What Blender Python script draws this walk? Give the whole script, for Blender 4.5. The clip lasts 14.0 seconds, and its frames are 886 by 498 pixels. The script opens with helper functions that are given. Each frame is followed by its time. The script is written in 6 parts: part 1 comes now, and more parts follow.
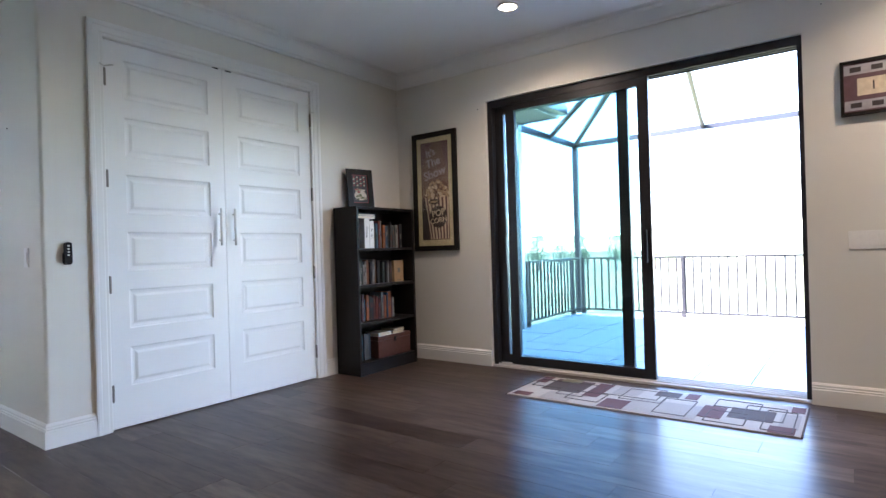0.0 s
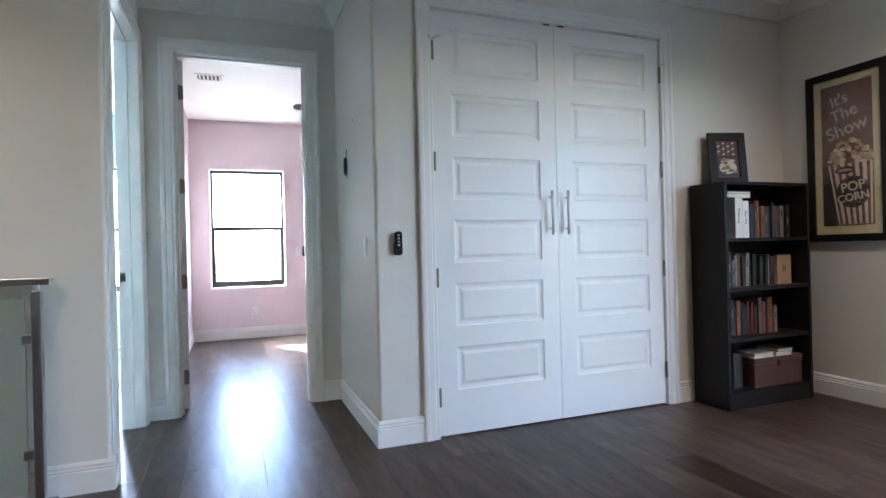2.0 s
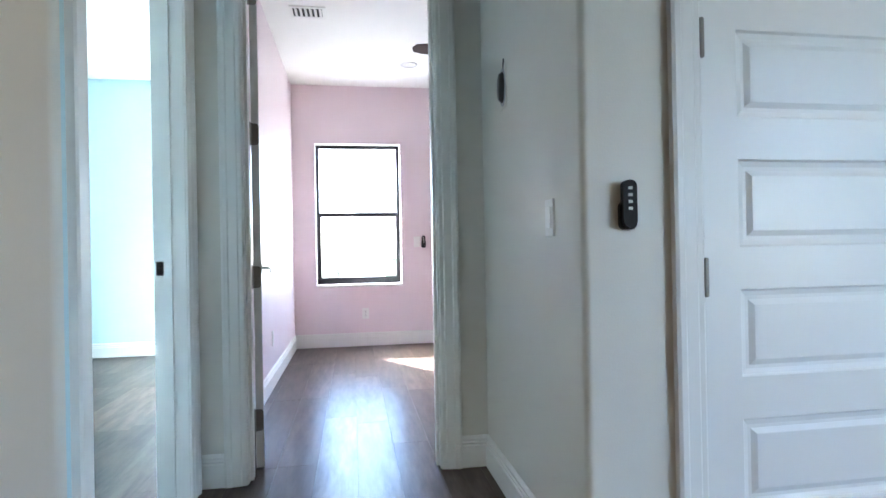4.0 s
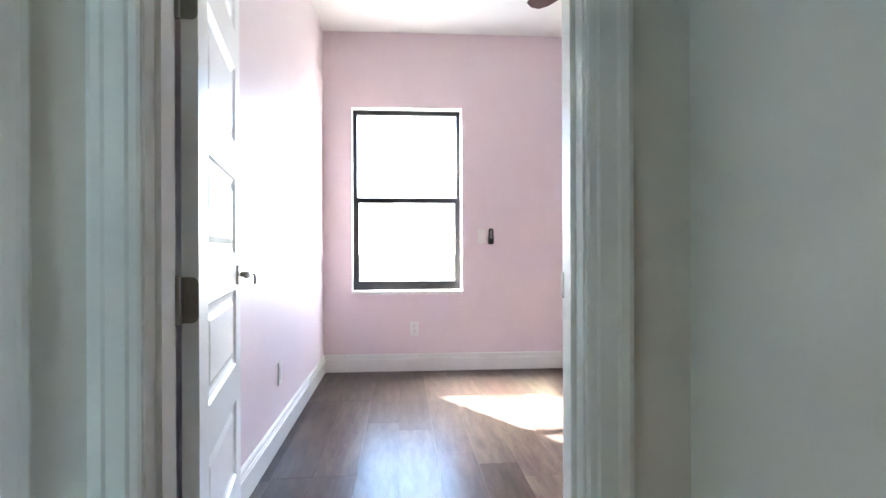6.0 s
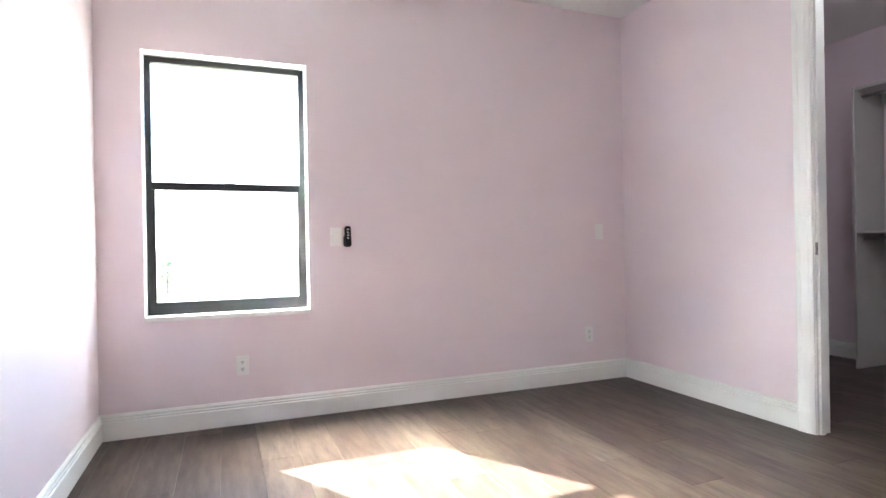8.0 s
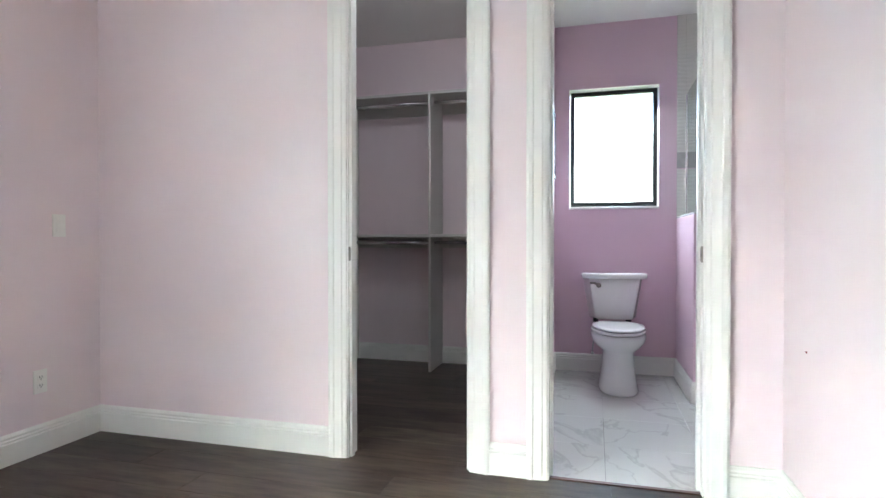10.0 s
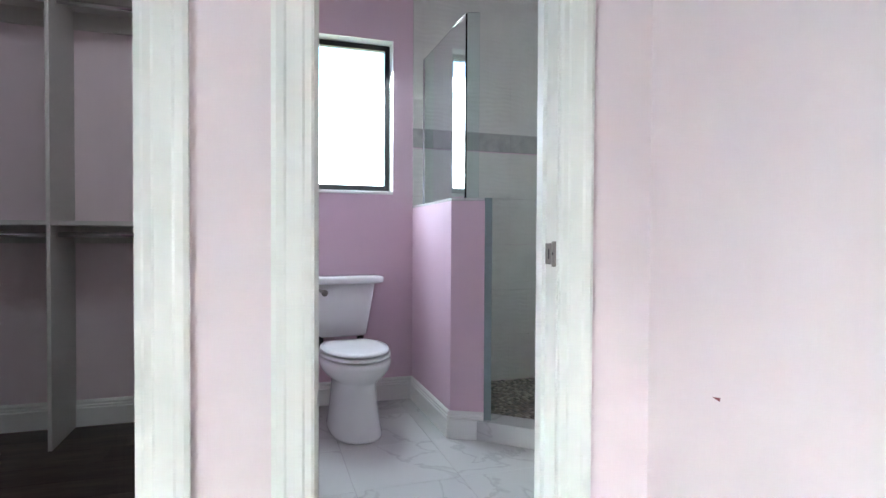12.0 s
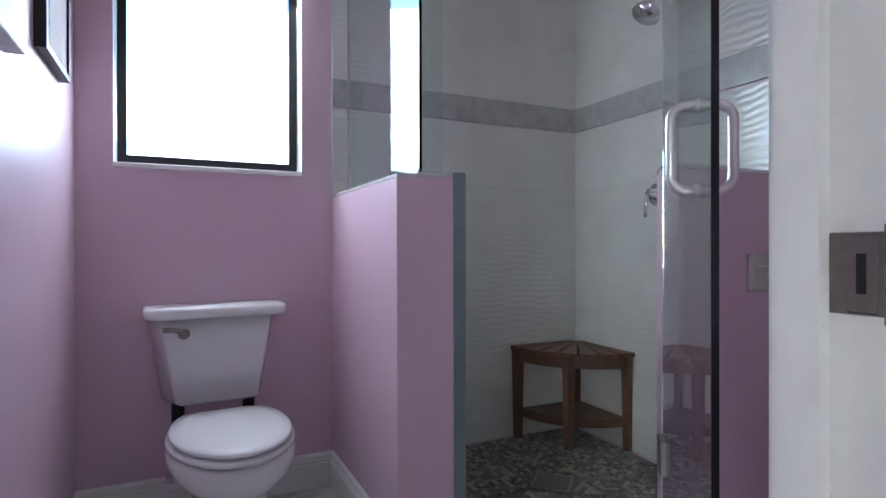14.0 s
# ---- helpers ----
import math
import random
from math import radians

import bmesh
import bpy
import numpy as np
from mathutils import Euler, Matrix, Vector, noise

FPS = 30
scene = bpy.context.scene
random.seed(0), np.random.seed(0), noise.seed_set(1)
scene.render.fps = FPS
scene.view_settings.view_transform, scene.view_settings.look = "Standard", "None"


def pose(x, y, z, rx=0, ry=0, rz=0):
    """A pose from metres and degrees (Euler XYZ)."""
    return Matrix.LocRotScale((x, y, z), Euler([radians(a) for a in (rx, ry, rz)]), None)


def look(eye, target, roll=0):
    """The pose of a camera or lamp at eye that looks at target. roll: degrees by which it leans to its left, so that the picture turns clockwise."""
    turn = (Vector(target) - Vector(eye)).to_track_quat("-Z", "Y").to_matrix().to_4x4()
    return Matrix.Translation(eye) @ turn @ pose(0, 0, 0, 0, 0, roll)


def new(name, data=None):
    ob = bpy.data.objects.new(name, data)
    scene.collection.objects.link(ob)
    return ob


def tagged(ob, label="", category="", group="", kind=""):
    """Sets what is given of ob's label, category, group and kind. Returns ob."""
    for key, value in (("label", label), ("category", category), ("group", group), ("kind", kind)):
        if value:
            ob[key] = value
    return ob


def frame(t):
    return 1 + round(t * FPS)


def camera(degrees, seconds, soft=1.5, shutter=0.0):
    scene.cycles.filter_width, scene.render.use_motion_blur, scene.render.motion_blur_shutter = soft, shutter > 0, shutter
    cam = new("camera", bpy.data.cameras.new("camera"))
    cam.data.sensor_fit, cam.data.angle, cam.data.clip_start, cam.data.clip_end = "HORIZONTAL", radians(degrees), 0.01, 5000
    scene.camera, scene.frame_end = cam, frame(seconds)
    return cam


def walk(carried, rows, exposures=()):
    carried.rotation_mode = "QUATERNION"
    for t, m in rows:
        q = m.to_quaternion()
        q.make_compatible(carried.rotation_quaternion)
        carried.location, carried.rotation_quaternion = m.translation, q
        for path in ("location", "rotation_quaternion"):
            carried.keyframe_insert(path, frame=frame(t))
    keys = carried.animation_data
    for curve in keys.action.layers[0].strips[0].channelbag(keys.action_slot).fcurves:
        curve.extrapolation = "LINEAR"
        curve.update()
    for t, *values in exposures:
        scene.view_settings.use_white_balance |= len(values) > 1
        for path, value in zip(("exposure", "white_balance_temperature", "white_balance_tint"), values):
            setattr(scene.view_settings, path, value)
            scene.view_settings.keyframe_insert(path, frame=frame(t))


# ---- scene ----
cam = camera(77.2, 14.0)
PATH = [
    (0, (-1.173, -3.705, 1.064), (0.433, -2.513, 1.067), -1.7),
    (0.5, (-1.02, -3.689, 1.04), (0.315, -2.2, 1.051), -1.7),
    (1, (-0.935, -3.489, 1.059), (0.136, -1.8, 1.066), -1.5),
    (1.5, (-0.828, -3.242, 1.073), (0.028, -1.434, 1.078), -1.5),
    (2, (-0.726, -2.95, 1.063), (-0.018, -1.08, 1.068), -1.4),
    (2.5, (-0.648, -2.594, 1.051), (-0.057, -0.683, 1.054), -1.3),
    (3, (-0.631, -2.204, 1.033), (-0.135, -0.267, 1.036), -1.2),
    (3.5, (-0.625, -1.785, 1.0), (-0.223, 0.174, 1.009), -1.0),
    (3.7, (-0.612, -1.627, 0.993), (-0.245, 0.339, 1.003), -1.0),
    (5.8, (-0.59, -0.105, 1.007), (-0.434, 1.889, 1.0), -0.6),
    (6, (-0.585, 0.03, 1.0), (-0.435, 2.024, 0.999), -0.2),
    (6.5, (-0.608, 0.339, 1.0), (-0.442, 2.332, 1.001), -0.2),
    (7, (-0.633, 0.604, 1.003), (-0.372, 2.587, 1.004), -0.5),
    (7.5, (-0.62, 0.881, 1.011), (-0.186, 2.834, 1.011), -0.8),
    (8, (-0.568, 1.106, 1.018), (0.165, 2.967, 1.014), -1.0),
    (8.5, (-0.481, 1.34, 1.044), (0.598, 3.024, 1.024), -0.9),
    (9, (-0.39, 1.558, 1.051), (1.035, 2.961, 1.023), -0.8),
    (9.2, (-0.342, 1.634, 1.047), (1.219, 2.883, 1.02), -0.6),
    (11.3, (0.513, 2.315, 1.028), (2.469, 1.895, 0.998), 0.2),
    (11.5, (0.662, 2.323, 1.027), (2.6, 1.83, 0.995), 0.2),
    (12, (1.033, 2.263, 1.025), (2.936, 1.65, 0.986), 0.3),
    (12.5, (1.394, 2.197, 1.014), (3.268, 1.499, 0.983), 0.2),
    (13, (1.721, 2.093, 1.013), (3.567, 1.325, 0.982), -0.1),
    (13.5, (1.954, 2.004, 1.017), (3.78, 1.19, 0.993), 0.0),
    (14, (2.136, 1.955, 1.003), (3.941, 1.093, 0.998), -0.1),
]
EXPOSURES = [(0, 4.72, 6050, 21), (3.7, 4.52, 5900, 15), (6.5, 4.54, 6400, 13), (9.0, 4.50, 6400, 3), (11.5, 4.46, 6150, 0), (12.5, 4.13, 6150, 4), (14, 3.68, 6080, 12)]
walk(cam, [(t, look(e, g, r)) for t, e, g, r in PATH], exposures=EXPOSURES)

# ---- world, sun, lights ----
world = bpy.data.worlds.new("world")
scene.world = world
world.use_nodes = True
wn = world.node_tree.nodes
sky = wn.new("ShaderNodeTexSky")
sky.sky_type = 'NISHITA'
sky.sun_disc = False
sky.sun_elevation = radians(35)
sky.sun_rotation = radians(-31.8)
sky.air_density, sky.dust_density, sky.ozone_density = 1.0, 0.15, 2.2
world.node_tree.links.new(sky.outputs["Color"], wn["Background"].inputs["Color"])
wn["Background"].inputs["Strength"].default_value = 0.15

SUN_WAY = Vector((0.757, -1.22, -1.0))
sun_data = bpy.data.lights.new("sun", 'SUN')
sun_data.energy, sun_data.angle, sun_data.color = 5.0, radians(0.5), (1.0, 0.97, 0.93)
new("sun", sun_data).matrix_world = look((0, 0, 10), Vector((0, 0, 10)) + SUN_WAY)


def area_light(name, eye, target, w, h, watts, colour=(0.86, 0.94, 1.0)):
    d = bpy.data.lights.new(name, 'AREA')
    d.shape, d.size, d.size_y, d.energy, d.color = 'RECTANGLE', w, h, watts, colour
    o = new(name, d)
    o.matrix_world = look(eye, target)
    return o


area_light("pink_window_skylight", (-0.535, 4.77, 1.39), (1.7, 1.3, 1.0), 0.78, 1.36, 1.2, (0.74, 0.88, 1.0))
area_light("blue_window_skylight", (-1.92, 4.78, 1.39), (-1.92, 0, 1.2), 0.80, 1.40, 3.6)
area_light("bath_window_skylight", (4.66, 1.83, 1.77), (3.4, 1.0, 0.2), 0.60, 0.88, 1.5, (0.84, 0.93, 1.0))

# ---- materials ----


def nodes_of(name):
    m = bpy.data.materials.new(name)
    m.use_nodes = True
    nt = m.node_tree
    return m, nt, nt.nodes["Principled BSDF"]


def coords(nt, scale=(1, 1, 1)):
    tc = nt.nodes.new("ShaderNodeTexCoord")
    mp = nt.nodes.new("ShaderNodeMapping")
    mp.inputs["Scale"].default_value = scale
    nt.links.new(tc.outputs["Object"], mp.inputs["Vector"])
    return mp.outputs["Vector"]


def noise_tex(nt, vec, scale, detail=3.0, rough=0.55):
    n = nt.nodes.new("ShaderNodeTexNoise")
    n.inputs["Scale"].default_value, n.inputs["Detail"].default_value = scale, detail
    n.inputs["Roughness"].default_value = rough
    if vec is not None:
        nt.links.new(vec, n.inputs["Vector"])
    return n.outputs["Fac"]


def ramp(nt, fac, stops):
    r = nt.nodes.new("ShaderNodeValToRGB")
    while len(r.color_ramp.elements) < len(stops):
        r.color_ramp.elements.new(0.5)
    for e, (p, c) in zip(r.color_ramp.elements, stops):
        e.position, e.color = p, (*c, 1)
    nt.links.new(fac, r.inputs["Fac"])
    return r.outputs["Color"]


def bump(nt, bsdf, height, strength, dist=0.002):
    b = nt.nodes.new("ShaderNodeBump")
    b.inputs["Strength"].default_value, b.inputs["Distance"].default_value = strength, dist
    nt.links.new(height, b.inputs["Height"])
    nt.links.new(b.outputs["Normal"], bsdf.inputs["Normal"])


def shade(c, k):
    return tuple(min(1, v * k) for v in c)


def paint(name, colour, rough=0.4, relief=0.25, grain=180, spec=0.5):
    m, nt, b = nodes_of(name)
    v = coords(nt)
    big = noise_tex(nt, v, 1.3, 4)
    nt.links.new(ramp(nt, big, [(0.3, shade(colour, 0.985)), (0.7, shade(colour, 1.012))]), b.inputs["Base Color"])
    fine = noise_tex(nt, v, grain, 2)
    rr = nt.nodes.new("ShaderNodeMapRange")
    rr.inputs["To Min"].default_value, rr.inputs["To Max"].default_value = rough - 0.012, rough + 0.015
    nt.links.new(noise_tex(nt, v, 6, 3), rr.inputs["Value"])
    nt.links.new(rr.outputs["Result"], b.inputs["Roughness"])
    b.inputs["Specular IOR Level"].default_value = spec
    bump(nt, b, fine, relief, 0.0015)
    return m


def plain(name, colour, rough=0.5, metal=0.0, var=0.08, grain=60, relief=0.1, spec=0.5):
    m, nt, b = nodes_of(name)
    v = coords(nt)
    f = noise_tex(nt, v, grain, 4)
    nt.links.new(ramp(nt, f, [(0.25, shade(colour, 1 - var)), (0.75, shade(colour, 1 + var))]), b.inputs["Base Color"])
    b.inputs["Roughness"].default_value, b.inputs["Metallic"].default_value = rough, metal
    if relief:
        bump(nt, b, f, relief, 0.001)
    b.inputs["Specular IOR Level"].default_value = spec
    return m


def random_tinted(name, stops, rough=0.5, grain=(1, 1, 1), gscale=20, mix=0.35, relief=0.15, metal=0.0, spec=0.5):
    """Each object takes its own tone from the ramp, with a grain laid over it."""
    m, nt, b = nodes_of(name)
    info = nt.nodes.new("ShaderNodeObjectInfo")
    base = ramp(nt, info.outputs["Random"], stops)
    tc = nt.nodes.new("ShaderNodeTexCoord")
    add = nt.nodes.new("ShaderNodeVectorMath")
    add.operation = 'MULTIPLY_ADD'
    nt.links.new(info.outputs["Random"], add.inputs[0])
    add.inputs[1].default_value = (13.0, 7.0, 3.0)
    nt.links.new(tc.outputs["Object"], add.inputs[2])
    mp = nt.nodes.new("ShaderNodeMapping")
    mp.inputs["Scale"].default_value = grain
    nt.links.new(add.outputs[0], mp.inputs["Vector"])
    f = noise_tex(nt, mp.outputs["Vector"], gscale, 6, 0.65)
    g = ramp(nt, f, [(0.32, (0.42, 0.40, 0.40)), (0.66, (1.32, 1.32, 1.30))])
    mx = nt.nodes.new("ShaderNodeMix")
    mx.data_type, mx.blend_type = 'RGBA', 'MULTIPLY'
    mx.inputs["Factor"].default_value = mix
    nt.links.new(base, mx.inputs["A"])
    nt.links.new(g, mx.inputs["B"])
    nt.links.new(mx.outputs["Result"], b.inputs["Base Color"])
    b.inputs["Roughness"].default_value, b.inputs["Metallic"].default_value = rough, metal
    b.inputs["Specular IOR Level"].default_value = spec
    bump(nt, b, f, relief, 0.001)
    return m


def glass(name, tint=(0.93, 0.97, 0.96), alpha=0.0):
    m, nt, b = nodes_of(name)
    b.inputs["Base Color"].default_value = (*tint, 1)
    b.inputs["Transmission Weight"].default_value = 1.0
    b.inputs["Roughness"].default_value = 0.0
    b.inputs["IOR"].default_value = 1.45
    return m


def glow(name, colour, power):
    m, nt, b = nodes_of(name)
    b.inputs["Emission Color"].default_value = (*colour, 1)
    b.inputs["Emission Strength"].default_value = power
    return m


M = {}
M["grey_wall"] = paint("warm_grey_wall_paint", (0.72, 0.70, 0.635), 0.42)
M["pink"] = paint("pink_satin_wall_paint", (0.785, 0.675, 0.70), 0.38, spec=0.4)
M["mauve"] = paint("mauve_bath_paint", (0.665, 0.485, 0.57), 0.42, spec=0.38)
M["blue"] = paint("pale_blue_wall_paint", (0.56, 0.72, 0.75), 0.4)
M["ceiling"] = paint("white_ceiling_paint", (0.86, 0.85, 0.82), 0.7, 0.5, 90, 0.25)
M["trim"] = paint("white_semi_gloss_trim", (0.79, 0.785, 0.75), 0.40, 0.0, 90)
M["door"] = paint("white_door_enamel", (0.82, 0.82, 0.80), 0.34, 0.012, 90)
M["stucco"] = paint("pale_stucco", (0.62, 0.60, 0.55), 0.8, 0.8, 120, 0.2)
M["bronze"] = plain("dark_bronze_aluminium", (0.028, 0.026, 0.028), 0.35, 0.6, 0.15, 80, 0.05)
M["nickel"] = plain("satin_nickel", (0.68, 0.66, 0.63), 0.4, 1.0, 0.06, 120, 0.04)
M["hinge"] = plain("dull_nickel_hinge", (0.26, 0.245, 0.22), 0.4, 1.0, 0.1, 120, 0.04)
M["chrome"] = plain("polished_chrome", (0.75, 0.75, 0.76), 0.1, 1.0, 0.02, 50, 0.0)
M["steel"] = plain("brushed_steel", (0.42, 0.43, 0.45), 0.32, 1.0, 0.08, 150, 0.05)
M["black_plastic"] = plain("black_plastic", (0.014, 0.014, 0.016), 0.4, 0, 0.2, 60, 0.03, 0.2)
M["white_plastic"] = plain("white_plastic", (0.80, 0.79, 0.76), 0.35, 0, 0.03, 60, 0.0)
# Near-black that paints the shade inside holes, slots and gaps; also dark screw heads.
M["hole_shade_screw_black"] = plain("recess_shade_screw_black", (0.02, 0.02, 0.02), 0.8, 0, 0.1, 60, 0.0)
M["glass"] = glass("clear_window_glass", (0.97, 0.99, 0.99))
M["slider_glass"] = glass("green_tinted_glass", (0.41, 0.57, 0.61))
M["shower_glass"] = glass("shower_glass", (0.86, 0.955, 0.955))
M["frosted"] = glass("frosted_rail_glass", (0.52, 0.60, 0.54))
M["frosted"].node_tree.nodes["Principled BSDF"].inputs["Roughness"].default_value = 0.5
M["frosted"].node_tree.nodes["Principled BSDF"].inputs["Transmission Weight"].default_value = 0.45
M["glass_edge"] = plain("grey_green_glass_edge", (0.20, 0.25, 0.26), 0.25, 0, 0.05, 60, 0.0)
M["pale_grout"] = plain("pale_grout", (0.50, 0.48, 0.46), 0.9, 0, 0.1, 200, 0.2)
M["porcelain"] = plain("white_porcelain", (0.80, 0.80, 0.79), 0.08, 0, 0.01, 20, 0.0)
M["melamine"] = plain("grey_closet_melamine", (0.60, 0.58, 0.55), 0.45, 0, 0.03, 40, 0.03)
M["bookcase"] = random_tinted("black_brown_laminate", [(0, (0.010, 0.009, 0.010)), (1, (0.014, 0.012, 0.012))], 0.45, (40, 40, 2), 3, 0.4, 0.05, spec=0.18)
M["black_frame"] = plain("black_picture_frame", (0.012, 0.010, 0.009), 0.4, 0, 0.2, 70, 0.05, 0.2)
M["teak"] = random_tinted("brown_teak", [(0, (0.11, 0.052, 0.028)), (1, (0.17, 0.08, 0.042))], 0.45, (1, 1, 14), 9, 0.5, 0.2)
M["plank"] = random_tinted("brown_wood_plank", [(0, (0.044, 0.030, 0.024)), (0.25, (0.088, 0.064, 0.051)), (0.5, (0.054, 0.038, 0.031)), (0.75, (0.076, 0.056, 0.045)), (1, (0.116, 0.087, 0.070))], 0.30, (3.4, 0.55, 1), 6, 1.25, 0.05, spec=0.13)
M["subfloor"] = plain("dark_plank_gap", (0.02, 0.015, 0.012), 0.8)
M["shower_tile"] = None
M["band_tile"] = random_tinted("grey_marble_band_tile", [(0, (0.38, 0.375, 0.37)), (1, (0.44, 0.435, 0.42))], 0.25, (3, 3, 3), 5, 0.3, 0.05)
M["mosaic"] = random_tinted("pebble_mosaic", [(0, (0.07, 0.06, 0.055)), (0.3, (0.24, 0.21, 0.17)), (0.55, (0.13, 0.13, 0.125)), (0.8, (0.33, 0.29, 0.23)), (1, (0.45, 0.41, 0.34))], 0.3, (1, 1, 1), 60, 0.3, 0.1)
M["grout"] = plain("grey_grout", (0.20, 0.19, 0.18), 0.9, 0, 0.15, 200, 0.2)
M["paver"] = random_tinted("pale_stone_paver", [(0, (0.44, 0.43, 0.41)), (0.5, (0.54, 0.52, 0.49)), (1, (0.49, 0.47, 0.44))], 0.7, (1, 1, 1), 14, 0.3, 0.3)
M["leaf"] = random_tinted("far_foliage", [(0, (0.05, 0.08, 0.03)), (1, (0.10, 0.12, 0.05))], 0.7, (1, 1, 1), 3, 0.5, 0.2)
M["bark"] = plain("bark", (0.12, 0.09, 0.07), 0.9, 0, 0.3, 10, 0.4)
M["lawn"] = plain("dry_lawn", (0.13, 0.13, 0.055), 0.9, 0, 0.3, 3, 0.3)
M["roof"] = plain("grey_roof_tile", (0.26, 0.25, 0.24), 0.8, 0, 0.2, 6, 0.3)
M["wood_soffit"] = random_tinted("tan_soffit_board", [(0, (0.36, 0.30, 0.20)), (1, (0.44, 0.36, 0.25))], 0.6, (1, 8, 1), 6, 0.4, 0.1)
M["lamp"] = glow("warm_lamp", (1.0, 0.78, 0.5), 2.5)


def wavy_tile():
    m, nt, b = nodes_of("white_wavy_wall_tile")
    v = coords(nt)
    w = nt.nodes.new("ShaderNodeTexWave")
    w.wave_type, w.bands_direction = 'BANDS', 'Z'
    w.inputs["Scale"].default_value, w.inputs["Distortion"].default_value = 11.0, 7.0
    w.inputs["Detail"].default_value, w.inputs["Detail Scale"].default_value = 1.0, 0.7
    nt.links.new(v, w.inputs["Vector"])
    nt.links.new(ramp(nt, noise_tex(nt, v, 4, 3), [(0.3, (0.64, 0.63, 0.59)), (0.7, (0.70, 0.69, 0.65))]), b.inputs["Base Color"])
    b.inputs["Roughness"].default_value = 0.16
    bump(nt, b, w.outputs["Fac"], 0.26, 0.004)
    return m


def marble():
    m, nt, b = nodes_of("white_marble_tile")
    info = nt.nodes.new("ShaderNodeObjectInfo")
    tc = nt.nodes.new("ShaderNodeTexCoord")
    add = nt.nodes.new("ShaderNodeVectorMath")
    add.operation = 'MULTIPLY_ADD'
    nt.links.new(info.outputs["Random"], add.inputs[0])
    add.inputs[1].default_value = (9, 5, 2)
    nt.links.new(tc.outputs["Object"], add.inputs[2])
    n = nt.nodes.new("ShaderNodeTexNoise")
    n.inputs["Scale"].default_value, n.inputs["Detail"].default_value, n.inputs["Distortion"].default_value = 1.6, 8, 1.4
    nt.links.new(add.outputs[0], n.inputs["Vector"])
    c = ramp(nt, n.outputs["Fac"], [(0.0, (0.57, 0.565, 0.55)), (0.47, (0.60, 0.595, 0.58)), (0.5, (0.49, 0.48, 0.47)), (0.512, (0.60, 0.595, 0.58))])
    nt.links.new(c, b.inputs["Base Color"])
    b.inputs["Roughness"].default_value = 0.2
    return m


M["shower_tile"], M["marble"] = wavy_tile(), marble()

# ---- mesh helpers ----


def mesh_ob(name, bm, mats, parent=None, label="", smooth=False):
    me = bpy.data.meshes.new(name)
    bm.normal_update()
    bm.to_mesh(me)
    bm.free()
    for m in (mats if isinstance(mats, (list, tuple)) else [mats]):
        me.materials.append(m)
    if smooth:
        for p in me.polygons:
            p.use_smooth = True
    o = new(name, me)
    if parent is not None:
        o.parent = parent
    if label:
        o["label"] = label
    return o


def part(name, bm, material, parent, label="", smooth=False):
    return mesh_ob(name, bm, material, parent, label, smooth)


def thing(name, label, category, at=(0, 0, 0), rz=0, group="", kind=""):
    o = new(name)
    o.matrix_world = pose(*at, 0, 0, rz)
    o.empty_display_size = 0.1
    return tagged(o, label, category, group, kind)


def add_box(bm, x0, x1, y0, y1, z0, z1, mat=0, bevel=0.0, m=None):
    vs = [bm.verts.new((x, y, z)) for x in (x0, x1) for y in (y0, y1) for z in (z0, z1)]
    if m is not None:
        for v in vs:
            v.co = m @ v.co
    fs = []
    for q in ((0, 1, 3, 2), (4, 6, 7, 5), (0, 4, 5, 1), (2, 3, 7, 6), (0, 2, 6, 4), (1, 5, 7, 3)):
        f = bm.faces.new([vs[i] for i in q])
        f.material_index = mat
        fs.append(f)
    if bevel:
        es = list({e for f in fs for e in f.edges})
        bmesh.ops.bevel(bm, geom=es, offset=bevel, segments=2, affect='EDGES', profile=0.5, material=mat)
    return bm


def box(x0, x1, y0, y1, z0, z1, bevel=0.0):
    return add_box(bmesh.new(), min(x0, x1), max(x0, x1), min(y0, y1), max(y0, y1), min(z0, z1), max(z0, z1), 0, bevel)


def lathe(profile, n=24, bm=None, m=None, cap=True):
    bm = bm or bmesh.new()
    rings = []
    for r, z in profile:
        ring = [bm.verts.new((r * math.cos(a), r * math.sin(a), z)) for a in (2 * math.pi * i / n for i in range(n))]
        rings.append(ring)
    for a, b in zip(rings, rings[1:]):
        for i in range(n):
            bm.faces.new((a[i], a[(i + 1) % n], b[(i + 1) % n], b[i]))
    if cap:
        bm.faces.new(list(reversed(rings[0])))
        bm.faces.new(rings[-1])
    if m is not None:
        for ring in rings:
            for v in ring:
                v.co = m @ v.co
    return bm


def rod(a, b, r, n=12, bm=None):
    a, b = Vector(a), Vector(b)
    m = Matrix.Translation(a) @ (b - a).to_track_quat("Z", "Y").to_matrix().to_4x4()
    return lathe([(r, 0), (r, (b - a).length)], n, bm, m)


